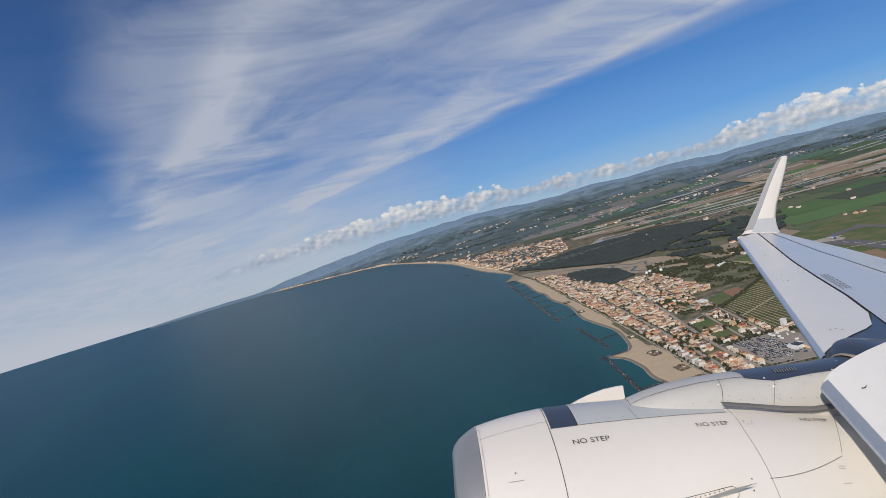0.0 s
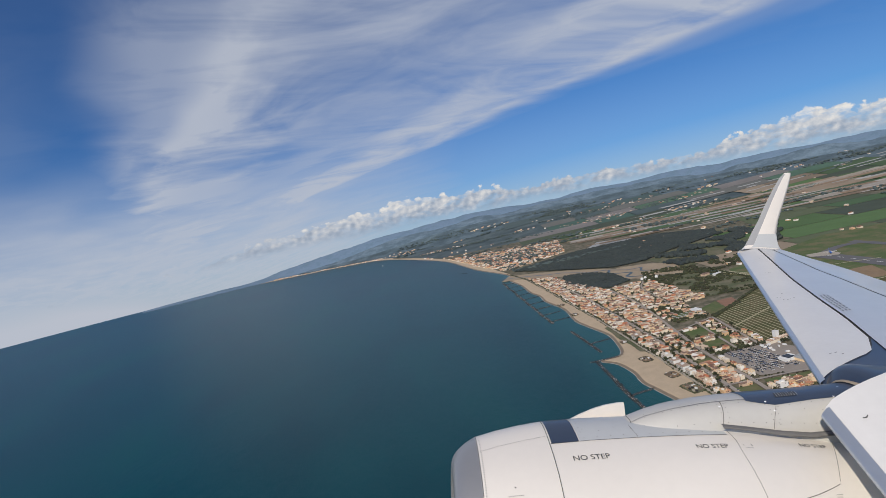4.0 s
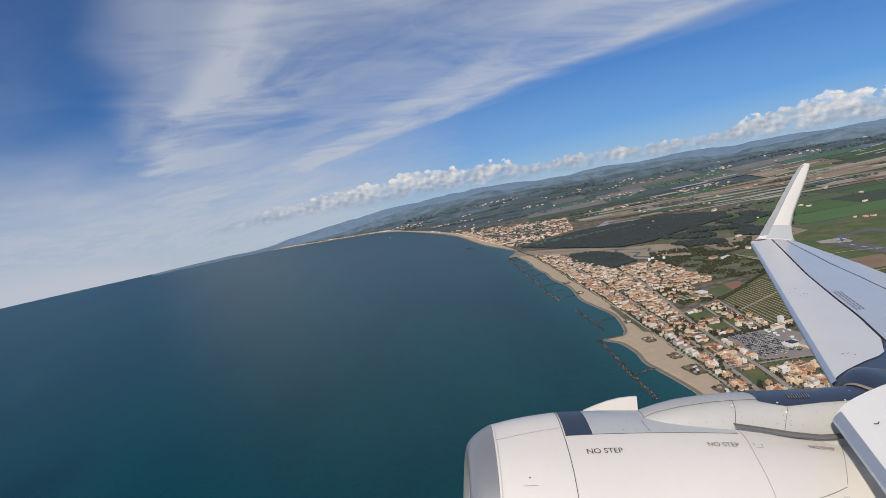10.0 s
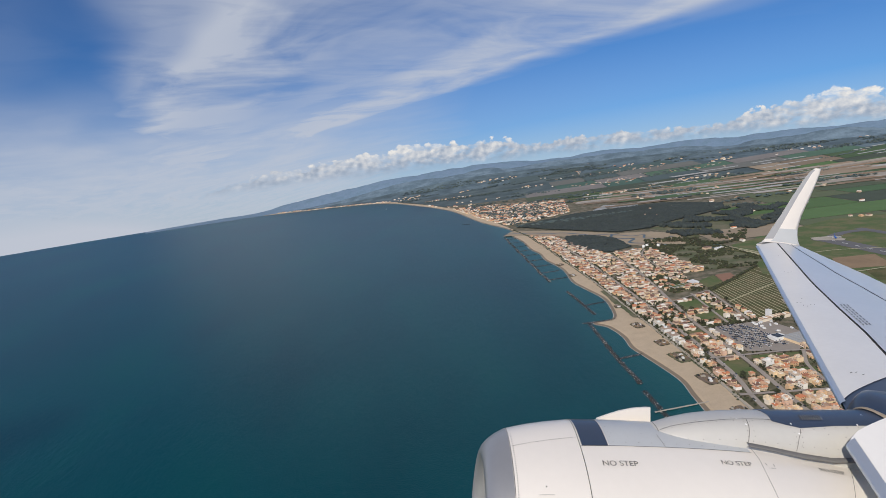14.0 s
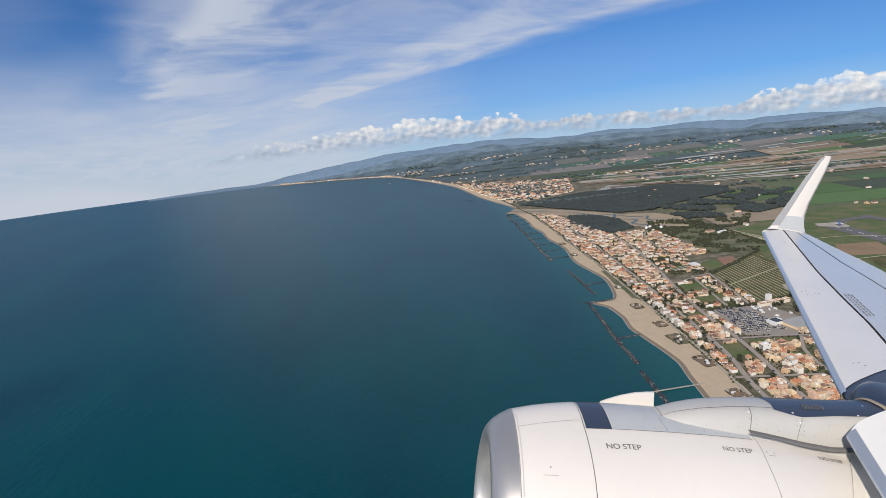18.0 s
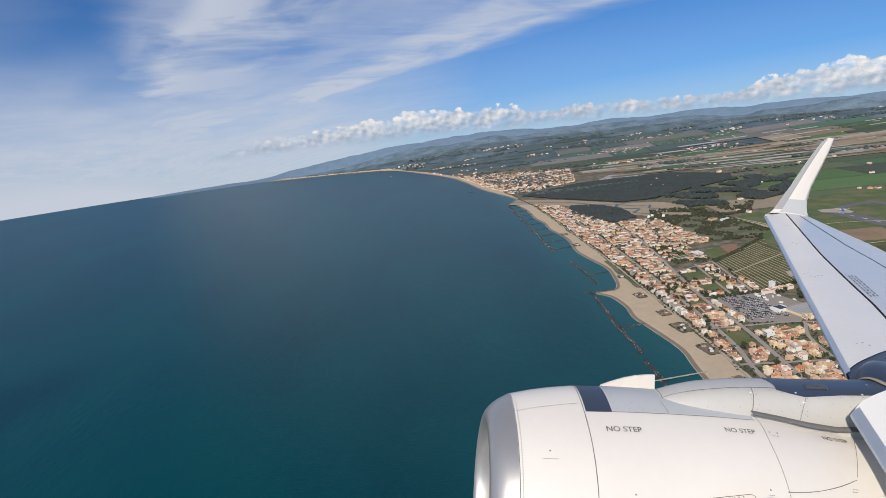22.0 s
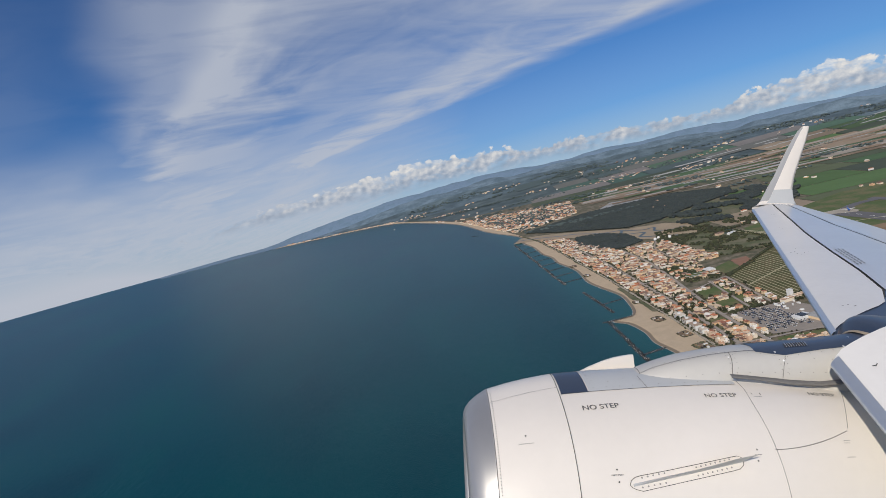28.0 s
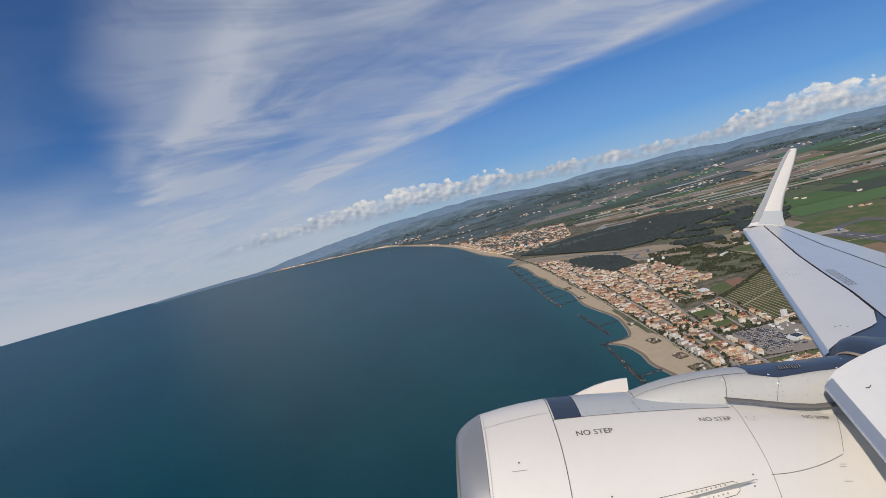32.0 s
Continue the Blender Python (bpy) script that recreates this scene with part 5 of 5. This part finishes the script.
while len(farms) < 160:
    x, y = hr.uniform(760, 2900), hr.uniform(1400, 4000)
    if math.hypot(x, y) < 4400 and not inside(x, y, AIRFIELD):
        for k in range(int(hr.integers(1, 4))):
            farms.append((x + hr.uniform(-25, 25), y + hr.uniform(-25, 25)))
far_houses("farmsteads", farms, "scattered pale farm buildings on the plain", 1.1, 1.8)


# ---- larger buildings ----
def hall(name, x, y, lx, ly, h, turn, wall_mat, roof_mat, label, strips=0, strip_mat=None):
    base = new(name)
    base.matrix_world = pose(x, y, 1.2, 0, 0, turn)
    bm = bmesh.new()
    box(bm, -lx / 2, lx / 2, -ly / 2, ly / 2, -0.5, h)
    part("wall", bm, wall_mat, base)
    bm = bmesh.new()
    box(bm, -lx / 2 - 0.4, lx / 2 + 0.4, -ly / 2 - 0.4, ly / 2 + 0.4, h, h + 0.7, 0.97)
    part("roof", bm, roof_mat, base)
    for k in range(strips):
        bm = bmesh.new()
        xx = -lx / 2 + lx * (k + 0.5) / strips
        box(bm, xx - lx / strips * 0.28, xx + lx / strips * 0.28, -ly * 0.44, ly * 0.44, h + 0.7, h + 1.5, 0.9)
        part("skylight", bm, strip_mat, base)
    return tagged(base, label, "building")


hall("market_hall", 498, 742, 46, 34, 5, 12, WALL_FAR, GREYSHEET, "large grey market hall with rows of skylights", 6, PALEROOF)
hall("shop_building", 468, 756, 22, 16, 5, 12, SHEET, SHEET, "white flat-roofed shop beside the car park", 1, DARKGLASS)
hall("sports_hall", 506, 1098, 15, 20, 6, 8, SHEET, SHEET, "white tent-like sports hall")
hall("greenhouse", 472, 1085, 42, 20, 4, 8, WALL_FAR, PALEROOF, "pale green nursery greenhouse", 4, TURF)
for x, y, w_, d_ in BLOCKS:
    block = hall("apartment_block", x, y, w_, d_, 8.5, 4, SHEET, FLAT, "white stucco apartment block with balconies and a flat roof")
    for level in (1.0, 3.6, 6.2):
        bm = bmesh.new()
        box(bm, -w_ / 2 - 1.2, -w_ / 2 - 0.02, -d_ * 0.46, d_ * 0.46, level + 1.5, level + 1.7)
        part("balcony", bm, CONCRETE, block)
        for k in range(4):
            bm = bmesh.new()
            yy = d_ * (k - 1.5) * 0.23
            box(bm, -w_ / 2 - 0.05, -w_ / 2 + 0.02, yy - 0.7, yy + 0.7, level - 0.5, level + 1.3)
            part("window", bm, DARKGLASS, block)
    bm = bmesh.new()
    box(bm, -w_ * 0.25, w_ * 0.12, -2, 1.5, 9.2, 11.4)
    part("stair_tower", bm, SHEET, block)
hall("terrace_block", 516, 838, 58, 9, 6, 12, WALL, ROOF, "peach terraced block with arched fronts", 9, WALL)
hall("tower_block", 512, 847, 7, 7, 14, 12, SHEET, SHEET, "white square tower block")
for x, y in ((562, 1500), (575, 1508), (600, 1490)):
    base = new("storage_tank")
    base.matrix_world = pose(x, y, 1.2)
    rows = [[(r * math.cos(a), r * math.sin(a), z) for a in np.linspace(0, 2 * math.pi, 25)] for r, z in ((4, 0), (4, 8), (3, 9.2), (1.4, 9.8), (0.05, 10))]
    smooth(part("tank_shell", grid(rows), SHEET, base))
    tagged(base, "white domed storage tank near the town's edge", "tank", "white storage tanks")
hall("farm_building", 690, 1392, 20, 12, 6, 20, WALL, ROOF, "orange-roofed farm building by the pond")
hall("farm_building", 712, 1372, 24, 9, 5, 20, SHEET, SHEET, "pale farm shed by the pond")
hall("shed", 790, 1190, 18, 9, 4, 5, SHEET, SHEET, "white shed on the airfield grass")

# parked airliner on the far apron
jet = new("parked_airliner")
jet.matrix_world = pose(988, 1322, 2.6, 0, 0, 60)
BLUE = material("sky_blue_paint", (0.05, 0.16, 0.50), 0.35, vary=0.05)
rows = [[(x, r * math.cos(a), 4.0 + r * math.sin(a)) for a in np.linspace(0, 2 * math.pi, 17)] for x, r in ((-17, 0.1), (-15.5, 1.2), (-13, 1.9), (8, 1.9), (14, 1.0), (18, 0.2))]
smooth(part("fuselage", grid(rows), BLUE, jet, "sky blue fuselage"))
for sgn in (-1, 1):
    bm = bmesh.new()
    v = [bm.verts.new(p) for p in ((-4, 0, 3.2), (2.5, 0, 3.2), (5.5, 16 * sgn, 4.4), (4, 16 * sgn, 4.4), (-4, 0, 2.9), (2.5, 0, 2.9), (5.5, 16 * sgn, 4.3), (4, 16 * sgn, 4.3))]
    for f in ((0, 1, 2, 3), (7, 6, 5, 4), (0, 3, 7, 4), (1, 5, 6, 2), (3, 2, 6, 7)):
        bm.faces.new([v[i] for i in f])
    part("wing", bm, SHEET, jet)
    rows = [[(x, 5.5 * sgn + r * math.cos(a), 2.2 + r * math.sin(a)) for a in np.linspace(0, 2 * math.pi, 13)] for x, r in ((-4.5, 0.8), (-2.5, 1.0), (-0.5, 0.6))]
    part("engine", grid(rows), SHEET, jet)
bm = bmesh.new()
v = [bm.verts.new(p) for p in ((12, -0.15, 5), (17, -0.15, 5), (18.5, -0.15, 11), (16, -0.15, 11), (12, 0.15, 5), (17, 0.15, 5), (18.5, 0.15, 11), (16, 0.15, 11))]
for f in ((0, 1, 2, 3), (7, 6, 5, 4), (0, 3, 7, 4), (1, 5, 6, 2), (3, 2, 6, 7)):
    bm.faces.new([v[i] for i in f])
part("tail_fin", bm, BLUE, jet)
tagged(jet, "sky blue airliner standing at the runway's end", "aeroplane")

# ---- cars ----
car = new("car")
bm = bmesh.new()
box(bm, -0.88, 0.88, -2.15, 2.15, 0.35, 0.95, 0.96)
part("body", bm, CARPAINT, car)
bm = bmesh.new()
box(bm, -0.80, 0.80, -1.5, 1.0, 0.95, 1.5, 0.78)
part("cabin", bm, DARKGLASS, car)
for sx in (-1, 1):
    for sy in (-1.35, 1.35):
        rows = [[(x * sx, sy + 0.33 * math.cos(a), 0.33 + 0.33 * math.sin(a)) for a in np.linspace(0, 2 * math.pi, 11)] for x in (0.70, 0.90)]
        vs, fs = grid(rows)
        fs.append(tuple(range(11, 21)))
        part("wheel", (vs, fs), TYRE, car)
tagged(car, "parked car in faded paint on the asphalt", "car", "cars parked in the car park")
cr = np.random.default_rng(9)
count = 0
for row in range(15):
    for col in range(26):
        x, y = 408 + col * 2.8 + 0.10 * row * 6, 732 + row * 7.2
        if x < 468 - 8 * (row > 11) and inside(x, y, PARK) and cr.random() < 0.62 and count < 210:
            m = pose(x, y, 2.2, 0, 0, cr.choice([0, 180]) + cr.uniform(-4, 4))
            if count == 0:
                car.matrix_world = m
            else:
                copy_thing(car, m)
            count += 1

van = new("van")
bm = bmesh.new()
box(bm, -1.1, 1.1, -3.4, 1.7, 0.5, 2.9, 0.97)
part("cargo_box", bm, SHEET, van)
bm = bmesh.new()
box(bm, -1.0, 1.0, 1.75, 3.4, 0.5, 2.2, 0.86)
part("cab", bm, CARPAINT, van)
for sx in (-1, 1):
    for sy in (-2.2, 2.4):
        vs, fs = grid([[(x * sx, sy + 0.42 * math.cos(a), 0.42 + 0.42 * math.sin(a)) for a in np.linspace(0, 2 * math.pi, 11)] for x in (0.8, 1.08)])
        fs.append(tuple(range(11, 21)))
        part("wheel", (vs, fs), TYRE, van)
tagged(van, "white box van parked on the asphalt", "van", "vans parked in the car park")
van.matrix_world = pose(474, 800, 2.2, 0, 0, 20)
for k in range(13):
    x, y = cr.uniform(464, 512), cr.uniform(772, 832)
    if inside(x, y, PARK):
        copy_thing(van, pose(x, y, 2.2, 0, 0, cr.uniform(0, 360)))
street = [q for line, wd in ROADS[:2] for q in spline(line, 30)]
for k in range(70):
    i = int(cr.integers(0, len(street) - 1))
    a, b = street[i], street[i + 1]
    if 480 < a.y < 1000 and (b - a).length < 30:
        d = (b - a).normalized()
        side = Vector((-d.y, d.x)) * float(cr.choice([-2.3, 2.3]))
        tagged(copy_thing(car, pose(a.x + side.x, a.y + side.y, 2.75, 0, 0, math.degrees(math.atan2(-d.x, d.y)))), "parked car at the side of a street", group="cars parked in the streets")

# ---- trees ----
def broadleaf(seed, h, spread):
    """A tree: tapered trunk, limbs and a crown of many small clumps."""
    r = np.random.default_rng(seed)
    base = new("tree")
    rows = [[(k * math.cos(a), k * math.sin(a), z) for a in np.linspace(0, 2 * math.pi, 8)] for k, z in ((0.32, -0.3), (0.24, h * 0.3), (0.12, h * 0.6), (0.03, h * 0.85))]
    part("trunk", grid(rows), BARK, base)
    cs, rs = [], []
    for k in range(5):
        a = k * 1.2566 + r.uniform(-0.4, 0.4)
        tip = Vector((math.cos(a) * spread * 0.6, math.sin(a) * spread * 0.6, h * r.uniform(0.55, 0.8)))
        root = Vector((0, 0, h * 0.33))
        side = Vector((-math.sin(a), math.cos(a), 0)) * 0.09
        up = Vector((0, 0, 0.09))
        vs = [root + side, root + up, root - side, root - up, tip + side * 0.3, tip + up * 0.3, tip - side * 0.3, tip - up * 0.3]
        part("limb", ([tuple(v) for v in vs], [(0, 1, 5, 4), (1, 2, 6, 5), (2, 3, 7, 6), (3, 0, 4, 7)]), BARK, base)
        for j in range(9):
            cs.append(tuple(tip + Vector(r.normal(0, 1, 3)) * spread * 0.26)), rs.append(spread * r.uniform(0.13, 0.27))
    for j in range(12):
        cs.append((r.normal(0, spread * 0.25), r.normal(0, spread * 0.25), h * r.uniform(0.7, 1.0))), rs.append(spread * r.uniform(0.14, 0.27))
    part("crown", clumps(cs, rs, 0.85, 0.35), LEAF, base)
    return tagged(base, "dark green broadleaf tree between the houses", "tree", "garden trees of the town")


protos = [broadleaf(40 + k, h, s) for k, (h, s) in enumerate(((7, 3.2), (8.5, 3.8), (6, 2.6), (9.5, 4.2)))]
trees = []
tries = 0
while len(trees) < 150 and tries < 9000:
    tries += 1
    x, y = hr.uniform(318, 560), hr.uniform(480, 1000)
    if not inside(x, y, PARK) and not inside(x, y, STRIP) and not any(inside(x, y, c) for c in LOTS) and min(math.hypot(x - a, y - b) for a, b in near) > 7.0 and np.min(np.hypot(*(road_pts - (x, y)).T)) > 4.5 and x > land_edge_x(y) + 2:
        trees.append((x, y))
for k, (x, y) in enumerate(trees):
    m = pose(x, y, 1.2, 0, 0, hr.uniform(0, 360))
    if k < 4:
        protos[k].matrix_world = m
    else:
        copy_thing(protos[k % 4], m)


def wood(name, places, r0, r1, mat, label, squash=0.75, z=1.2, lift=0.75):
    cs, rs = [], []
    for x, y in places:
        r = hr.uniform(r0, r1)
        cs.append((x, y, z + r * lift + ground_z(x, y))), rs.append(r)
    return tagged(part(name, clumps(cs, rs, squash, 0.28), mat), label, "trees", kind="stuff")


def scatter(poly, n, gaps=0.0, sc=0.01):
    xs, ys = [p[0] for p in poly], [p[1] for p in poly]
    out = []
    while len(out) < n:
        x, y = hr.uniform(min(xs), max(xs)), hr.uniform(min(ys), max(ys))
        if inside(x, y, poly) and (gaps == 0 or noise.noise(Vector((x * sc, y * sc, 5))) > gaps - 0.5):
            out.append((x, y))
    return out


PINES = [(316, 2180), (420, 2010), (590, 1790), (700, 1790), (830, 1880), (1060, 1980), (1130, 2120), (980, 2320), (740, 2330), (600, 2330), (470, 2260)]
PINES2 = [(402, 1575), (392, 1700), (425, 1830), (500, 1790), (545, 1690), (540, 1540), (470, 1505)]
land_patch("pinewood_floor", PINES, 1.7, PINE, "dark shaded floor of the pinewood", "woodland")
land_patch("pinewood_floor", PINES2, 1.7, PINE, "dark shaded floor of the small pinewood", "woodland")
wood("pinewood", scatter(PINES, 11500), 4.2, 6.4, PINE, "dense dark green pinewood canopy", 0.5, 1.8, 0.55)
wood("pinewood", scatter(PINES2, 2000), 3.6, 5.6, PINE, "small dense dark pinewood beside the river", 0.5, 1.4, 0.55)
EASTWOOD = [(700, 1780), (830, 1870), (1060, 1970), (1130, 2110), (1260, 1900), (1080, 1640), (900, 1560), (720, 1560)]
wood("open_wood", scatter(EASTWOOD, 1900, 0.55, 0.012), 4.5, 8.0, PINE, "open dark woodland with grassy clearings", 0.75)
land_patch("meadow", EASTWOOD, 1.8, SCRUB, "grassy clearings in the open woodland")
wood("bushes", scatter(BUSH, 900, 0.45, 0.02), 1.8, 4.0, LEAF, "scattered dark bushes on the meadow")
wood("bushes", scatter([(570, 1500), (720, 1420), (820, 1440), (900, 1560), (700, 1600), (600, 1600)], 600, 0.4, 0.015), 2.0, 4.5, LEAF, "scattered bushes beside the river marsh")
town_trees = []
while len(town_trees) < 8200:
    x, y = hr.uniform(318, 600), hr.uniform(420, 1950)
    if x > land_edge_x(y) + 2 and any(inside(x, y, z) for z, d in ZONES) and not inside(x, y, PARK) and not inside(x, y, STRIP) and not inside(x, y, CLAYP) and not inside(x, y, PITCH) and not any(inside(x, y, c) for c in LOTS) and np.min(np.hypot(*(road_pts - (x, y)).T)) > 4.0 and np.min(np.hypot(*(main_pts - (x, y)).T)) > 5.6:
        town_trees.append((x, y))
wood("garden_trees", town_trees, 0.9, 2.1, LEAF, "many small dark garden trees and hedges between houses", 0.85)
hedge = []
for a, b, n in (((494, 846), (700, 902), 130), ((512, 1034), (690, 1170), 130), ((404, 842), (500, 842), 60), ((738, 1400), (752, 922), 150), ((740, 922), (690, 300), 130), ((515, 1045), (600, 1090), 60), ((438, 1120), (505, 1050), 60), ((440, 1190), (512, 1060), 80)):
    for k in range(n):
        q = Vector(a).lerp(Vector(b), k / n)
        hedge.append((q.x + hr.uniform(-2, 2), q.y + hr.uniform(-2, 2)))
hedge += scatter([(438, 1050), (440, 1195), (512, 1190), (512, 1050)], 260)
wood("hedges", hedge, 1.6, 3.2, LEAF, "dark hedges and scrub along field edges", 0.85)
far_wood = []
while len(far_wood) < 4600:
    x, y = hr.uniform(-200, 4600), hr.uniform(2000, 4700)
    if x > land_edge_x(min(y, 4090)) + 30 and math.hypot(x, y) < 4440 and noise.noise(Vector((x * 0.0022, y * 0.009, 9))) > 0.26 - 0.22 * (math.hypot(x, y) > 4150) - 0.5 * inside(x, y, FREGENE):
        far_wood.append((x, y))
wood("far_woods", far_wood, 4.0, 9.0, FARWOOD, "distant woods and tree lines on the plain, paled with haze blue", 0.45)

# ---- shore works ----
def breakwater(line, n, size, label, name="breakwater", spread=1.5):
    pts = spline(line, 12)
    cs, rs = [], []
    for k in range(int(n * 2.6)):
        f = hr.random() * (len(pts) - 1)
        q = pts[int(f)].lerp(pts[min(int(f) + 1, len(pts) - 1)], f % 1)
        cs.append((q.x + hr.normal(0, spread), q.y + hr.normal(0, spread), hr.uniform(-0.2, 0.6))), rs.append(size * hr.uniform(0.32, 0.8))
    base = new(name)
    base.location = (0, 0, 0)
    part("rubble", clumps(cs, rs, 0.75, 0.35), ROCK, base)["kind"] = "stuff"
    part("submerged_footing", ribbon(pts, spread * 5.5, 0.08), REEF, base, "dark stone footing just under water")
    return tagged(base, label, "breakwater", "rock breakwaters off the beach")


breakwater([(231, 940), (225, 830), (221, 760), (221, 690), (219, 672)], 420, 1.3, "long row of dark boulders with gaps off the beach")
breakwater([(216, 650), (212, 520), (205, 380)], 300, 1.2, "half-sunk row of dark boulders off the beach")
breakwater([(222, 944), (250, 943), (283, 946)], 110, 1.1, "short dark boulder groyne on the sand spit")
breakwater([(222, 764), (245, 768), (264, 771)], 70, 1.0, "short dark boulder groyne to the beach")
breakwater([(251, 1172), (254, 1080), (256, 985)], 260, 1.2, "row of dark boulders off the beach")
breakwater([(256, 1050), (302, 1058)], 70, 1.0, "short dark boulder groyne to the beach")
for k in range(9):
    y0 = 1270 + 80 * k
    breakwater([(236 - 3 * (k % 2), y0), (236, y0 + 70)], 130, 1.6, "short offshore row of dark boulders")
    breakwater([(236, y0 + 20), (284, y0 + 24)], 60, 1.5, "low boulder groyne to the beach")
breakwater([(150, 2440), (120, 2470)], 40, 2.0, "small dark mole off the far town")
pier = new("pier")
pier.matrix_world = pose(240, 592, 0.2, 0, 0, 6)
bm = bmesh.new()
box(bm, -36, 36, -1.1, 1.1, 1.0, 1.5)
part("deck", bm, CONCRETE, pier)
for k in range(9):
    for s in (-0.8, 0.8):
        bm = bmesh.new()
        box(bm, -34 + 8.4 * k - 0.2, -34 + 8.4 * k + 0.2, s - 0.2, s + 0.2, -2, 1.0)
        part("pile", bm, ROCK, pier)
tagged(pier, "narrow grey pier from the beach into the sea", "pier")


def beach_club(x, y, w_, d_, turn, seed):
    r = np.random.default_rng(seed)
    base = new("beach_club")
    base.matrix_world = pose(x, y, 1.75, 0, 0, turn)
    bm = bmesh.new()
    box(bm, -w_ / 2, w_ / 2, -d_ / 2, d_ / 2, -0.6, 0.3)
    part("deck", bm, SCRUB if seed == 62 else BOARDWALK, base)
    for k in range(22):
        bx, by = r.uniform(-w_ * 0.4, w_ * 0.4), r.uniform(-d_ * 0.4, d_ * 0.4)
        bm = bmesh.new()
        box(bm, bx - r.uniform(0.6, 1.7), bx + r.uniform(0.6, 1.7), by - r.uniform(0.7, 2.4), by + r.uniform(0.7, 2.4), 0.3, r.uniform(1.8, 2.8))
        part("hut", bm, (BOARDWALK, DRY, ROCK, BOARDWALK, CONCRETE, SHEET, DRY)[k % 7], base)
    cs, rs = [], []
    for a in np.linspace(0, 2 * math.pi, 46):
        cs.append((math.copysign(abs(math.cos(a)) ** 0.6, math.cos(a)) * w_ * 0.52, math.copysign(abs(math.sin(a)) ** 0.6, math.sin(a)) * d_ * 0.52, 0.5)), rs.append(r.uniform(0.6, 1.1))
    part("hedge", clumps(cs, rs, 0.8, 0.3), LEAF, base)["kind"] = "stuff"
    return tagged(base, "fenced beach club with dark huts on the sand", "beach club", "beach clubs on the sand")


for k, (x, y, a, b, t) in enumerate(((303, 892, 17, 26, 8), (306, 800, 17, 24, 5), (306, 736, 22, 38, 8), (306, 655, 19, 34, 8), (310, 1010, 12, 16, 0), (300, 1300, 14, 22, 3), (302, 1430, 16, 20, 0), (299, 560, 17, 28, 10))):
    beach_club(x, y, a, b, t, 60 + k)
rows = [[], []]
for v in np.arange(600, 2100, 6.0):
    wide = max(0.4, 10 * (noise.noise(Vector((v * 0.012, 8, 4))) + 0.25) + (9 if 930 < v < 1130 else 0) + 2 * noise.noise(Vector((v * 0.09, 2, 4))))
    rows[0].append((land_edge_x(v) - wide, v, 2.3)), rows[1].append((land_edge_x(v) + 3, v, 2.35))
tagged(part("dune_grass", grid(rows), SCRUB), "rough olive dune grass behind the beach", "grass", kind="structure")
dune = []
for v in np.arange(430, 2150, 1.6):
    if noise.noise(Vector((v * 0.02, 3, 1))) > -0.15:
        dune.append((land_edge_x(v) - hr.uniform(-5, 3), v))
wood("dune_scrub", dune, 0.7, 1.9, LEAF, "dark scrub along the back of the beach", 0.7, 1.6, 0.4)
boat = new("boat")
boat.matrix_world = pose(-290, 3650, 0, 0, 0, 30)
rows = [[(x, w_ * math.cos(a), 1.2 + 1.6 * math.sin(a) * (w_ > 0.2)) for a in np.linspace(math.pi, 2 * math.pi, 9)] for x, w_ in ((-7, 1.6), (-3, 2.2), (3, 2.0), (7, 0.1))]
part("hull", grid(rows), SHEET, boat)
bm = bmesh.new()
box(bm, -4, 2, -1.3, 1.3, 1.0, 4.0, 0.85)
part("wheelhouse", bm, SHEET, boat)
tagged(boat, "small white boat far out on the sea", "boat")
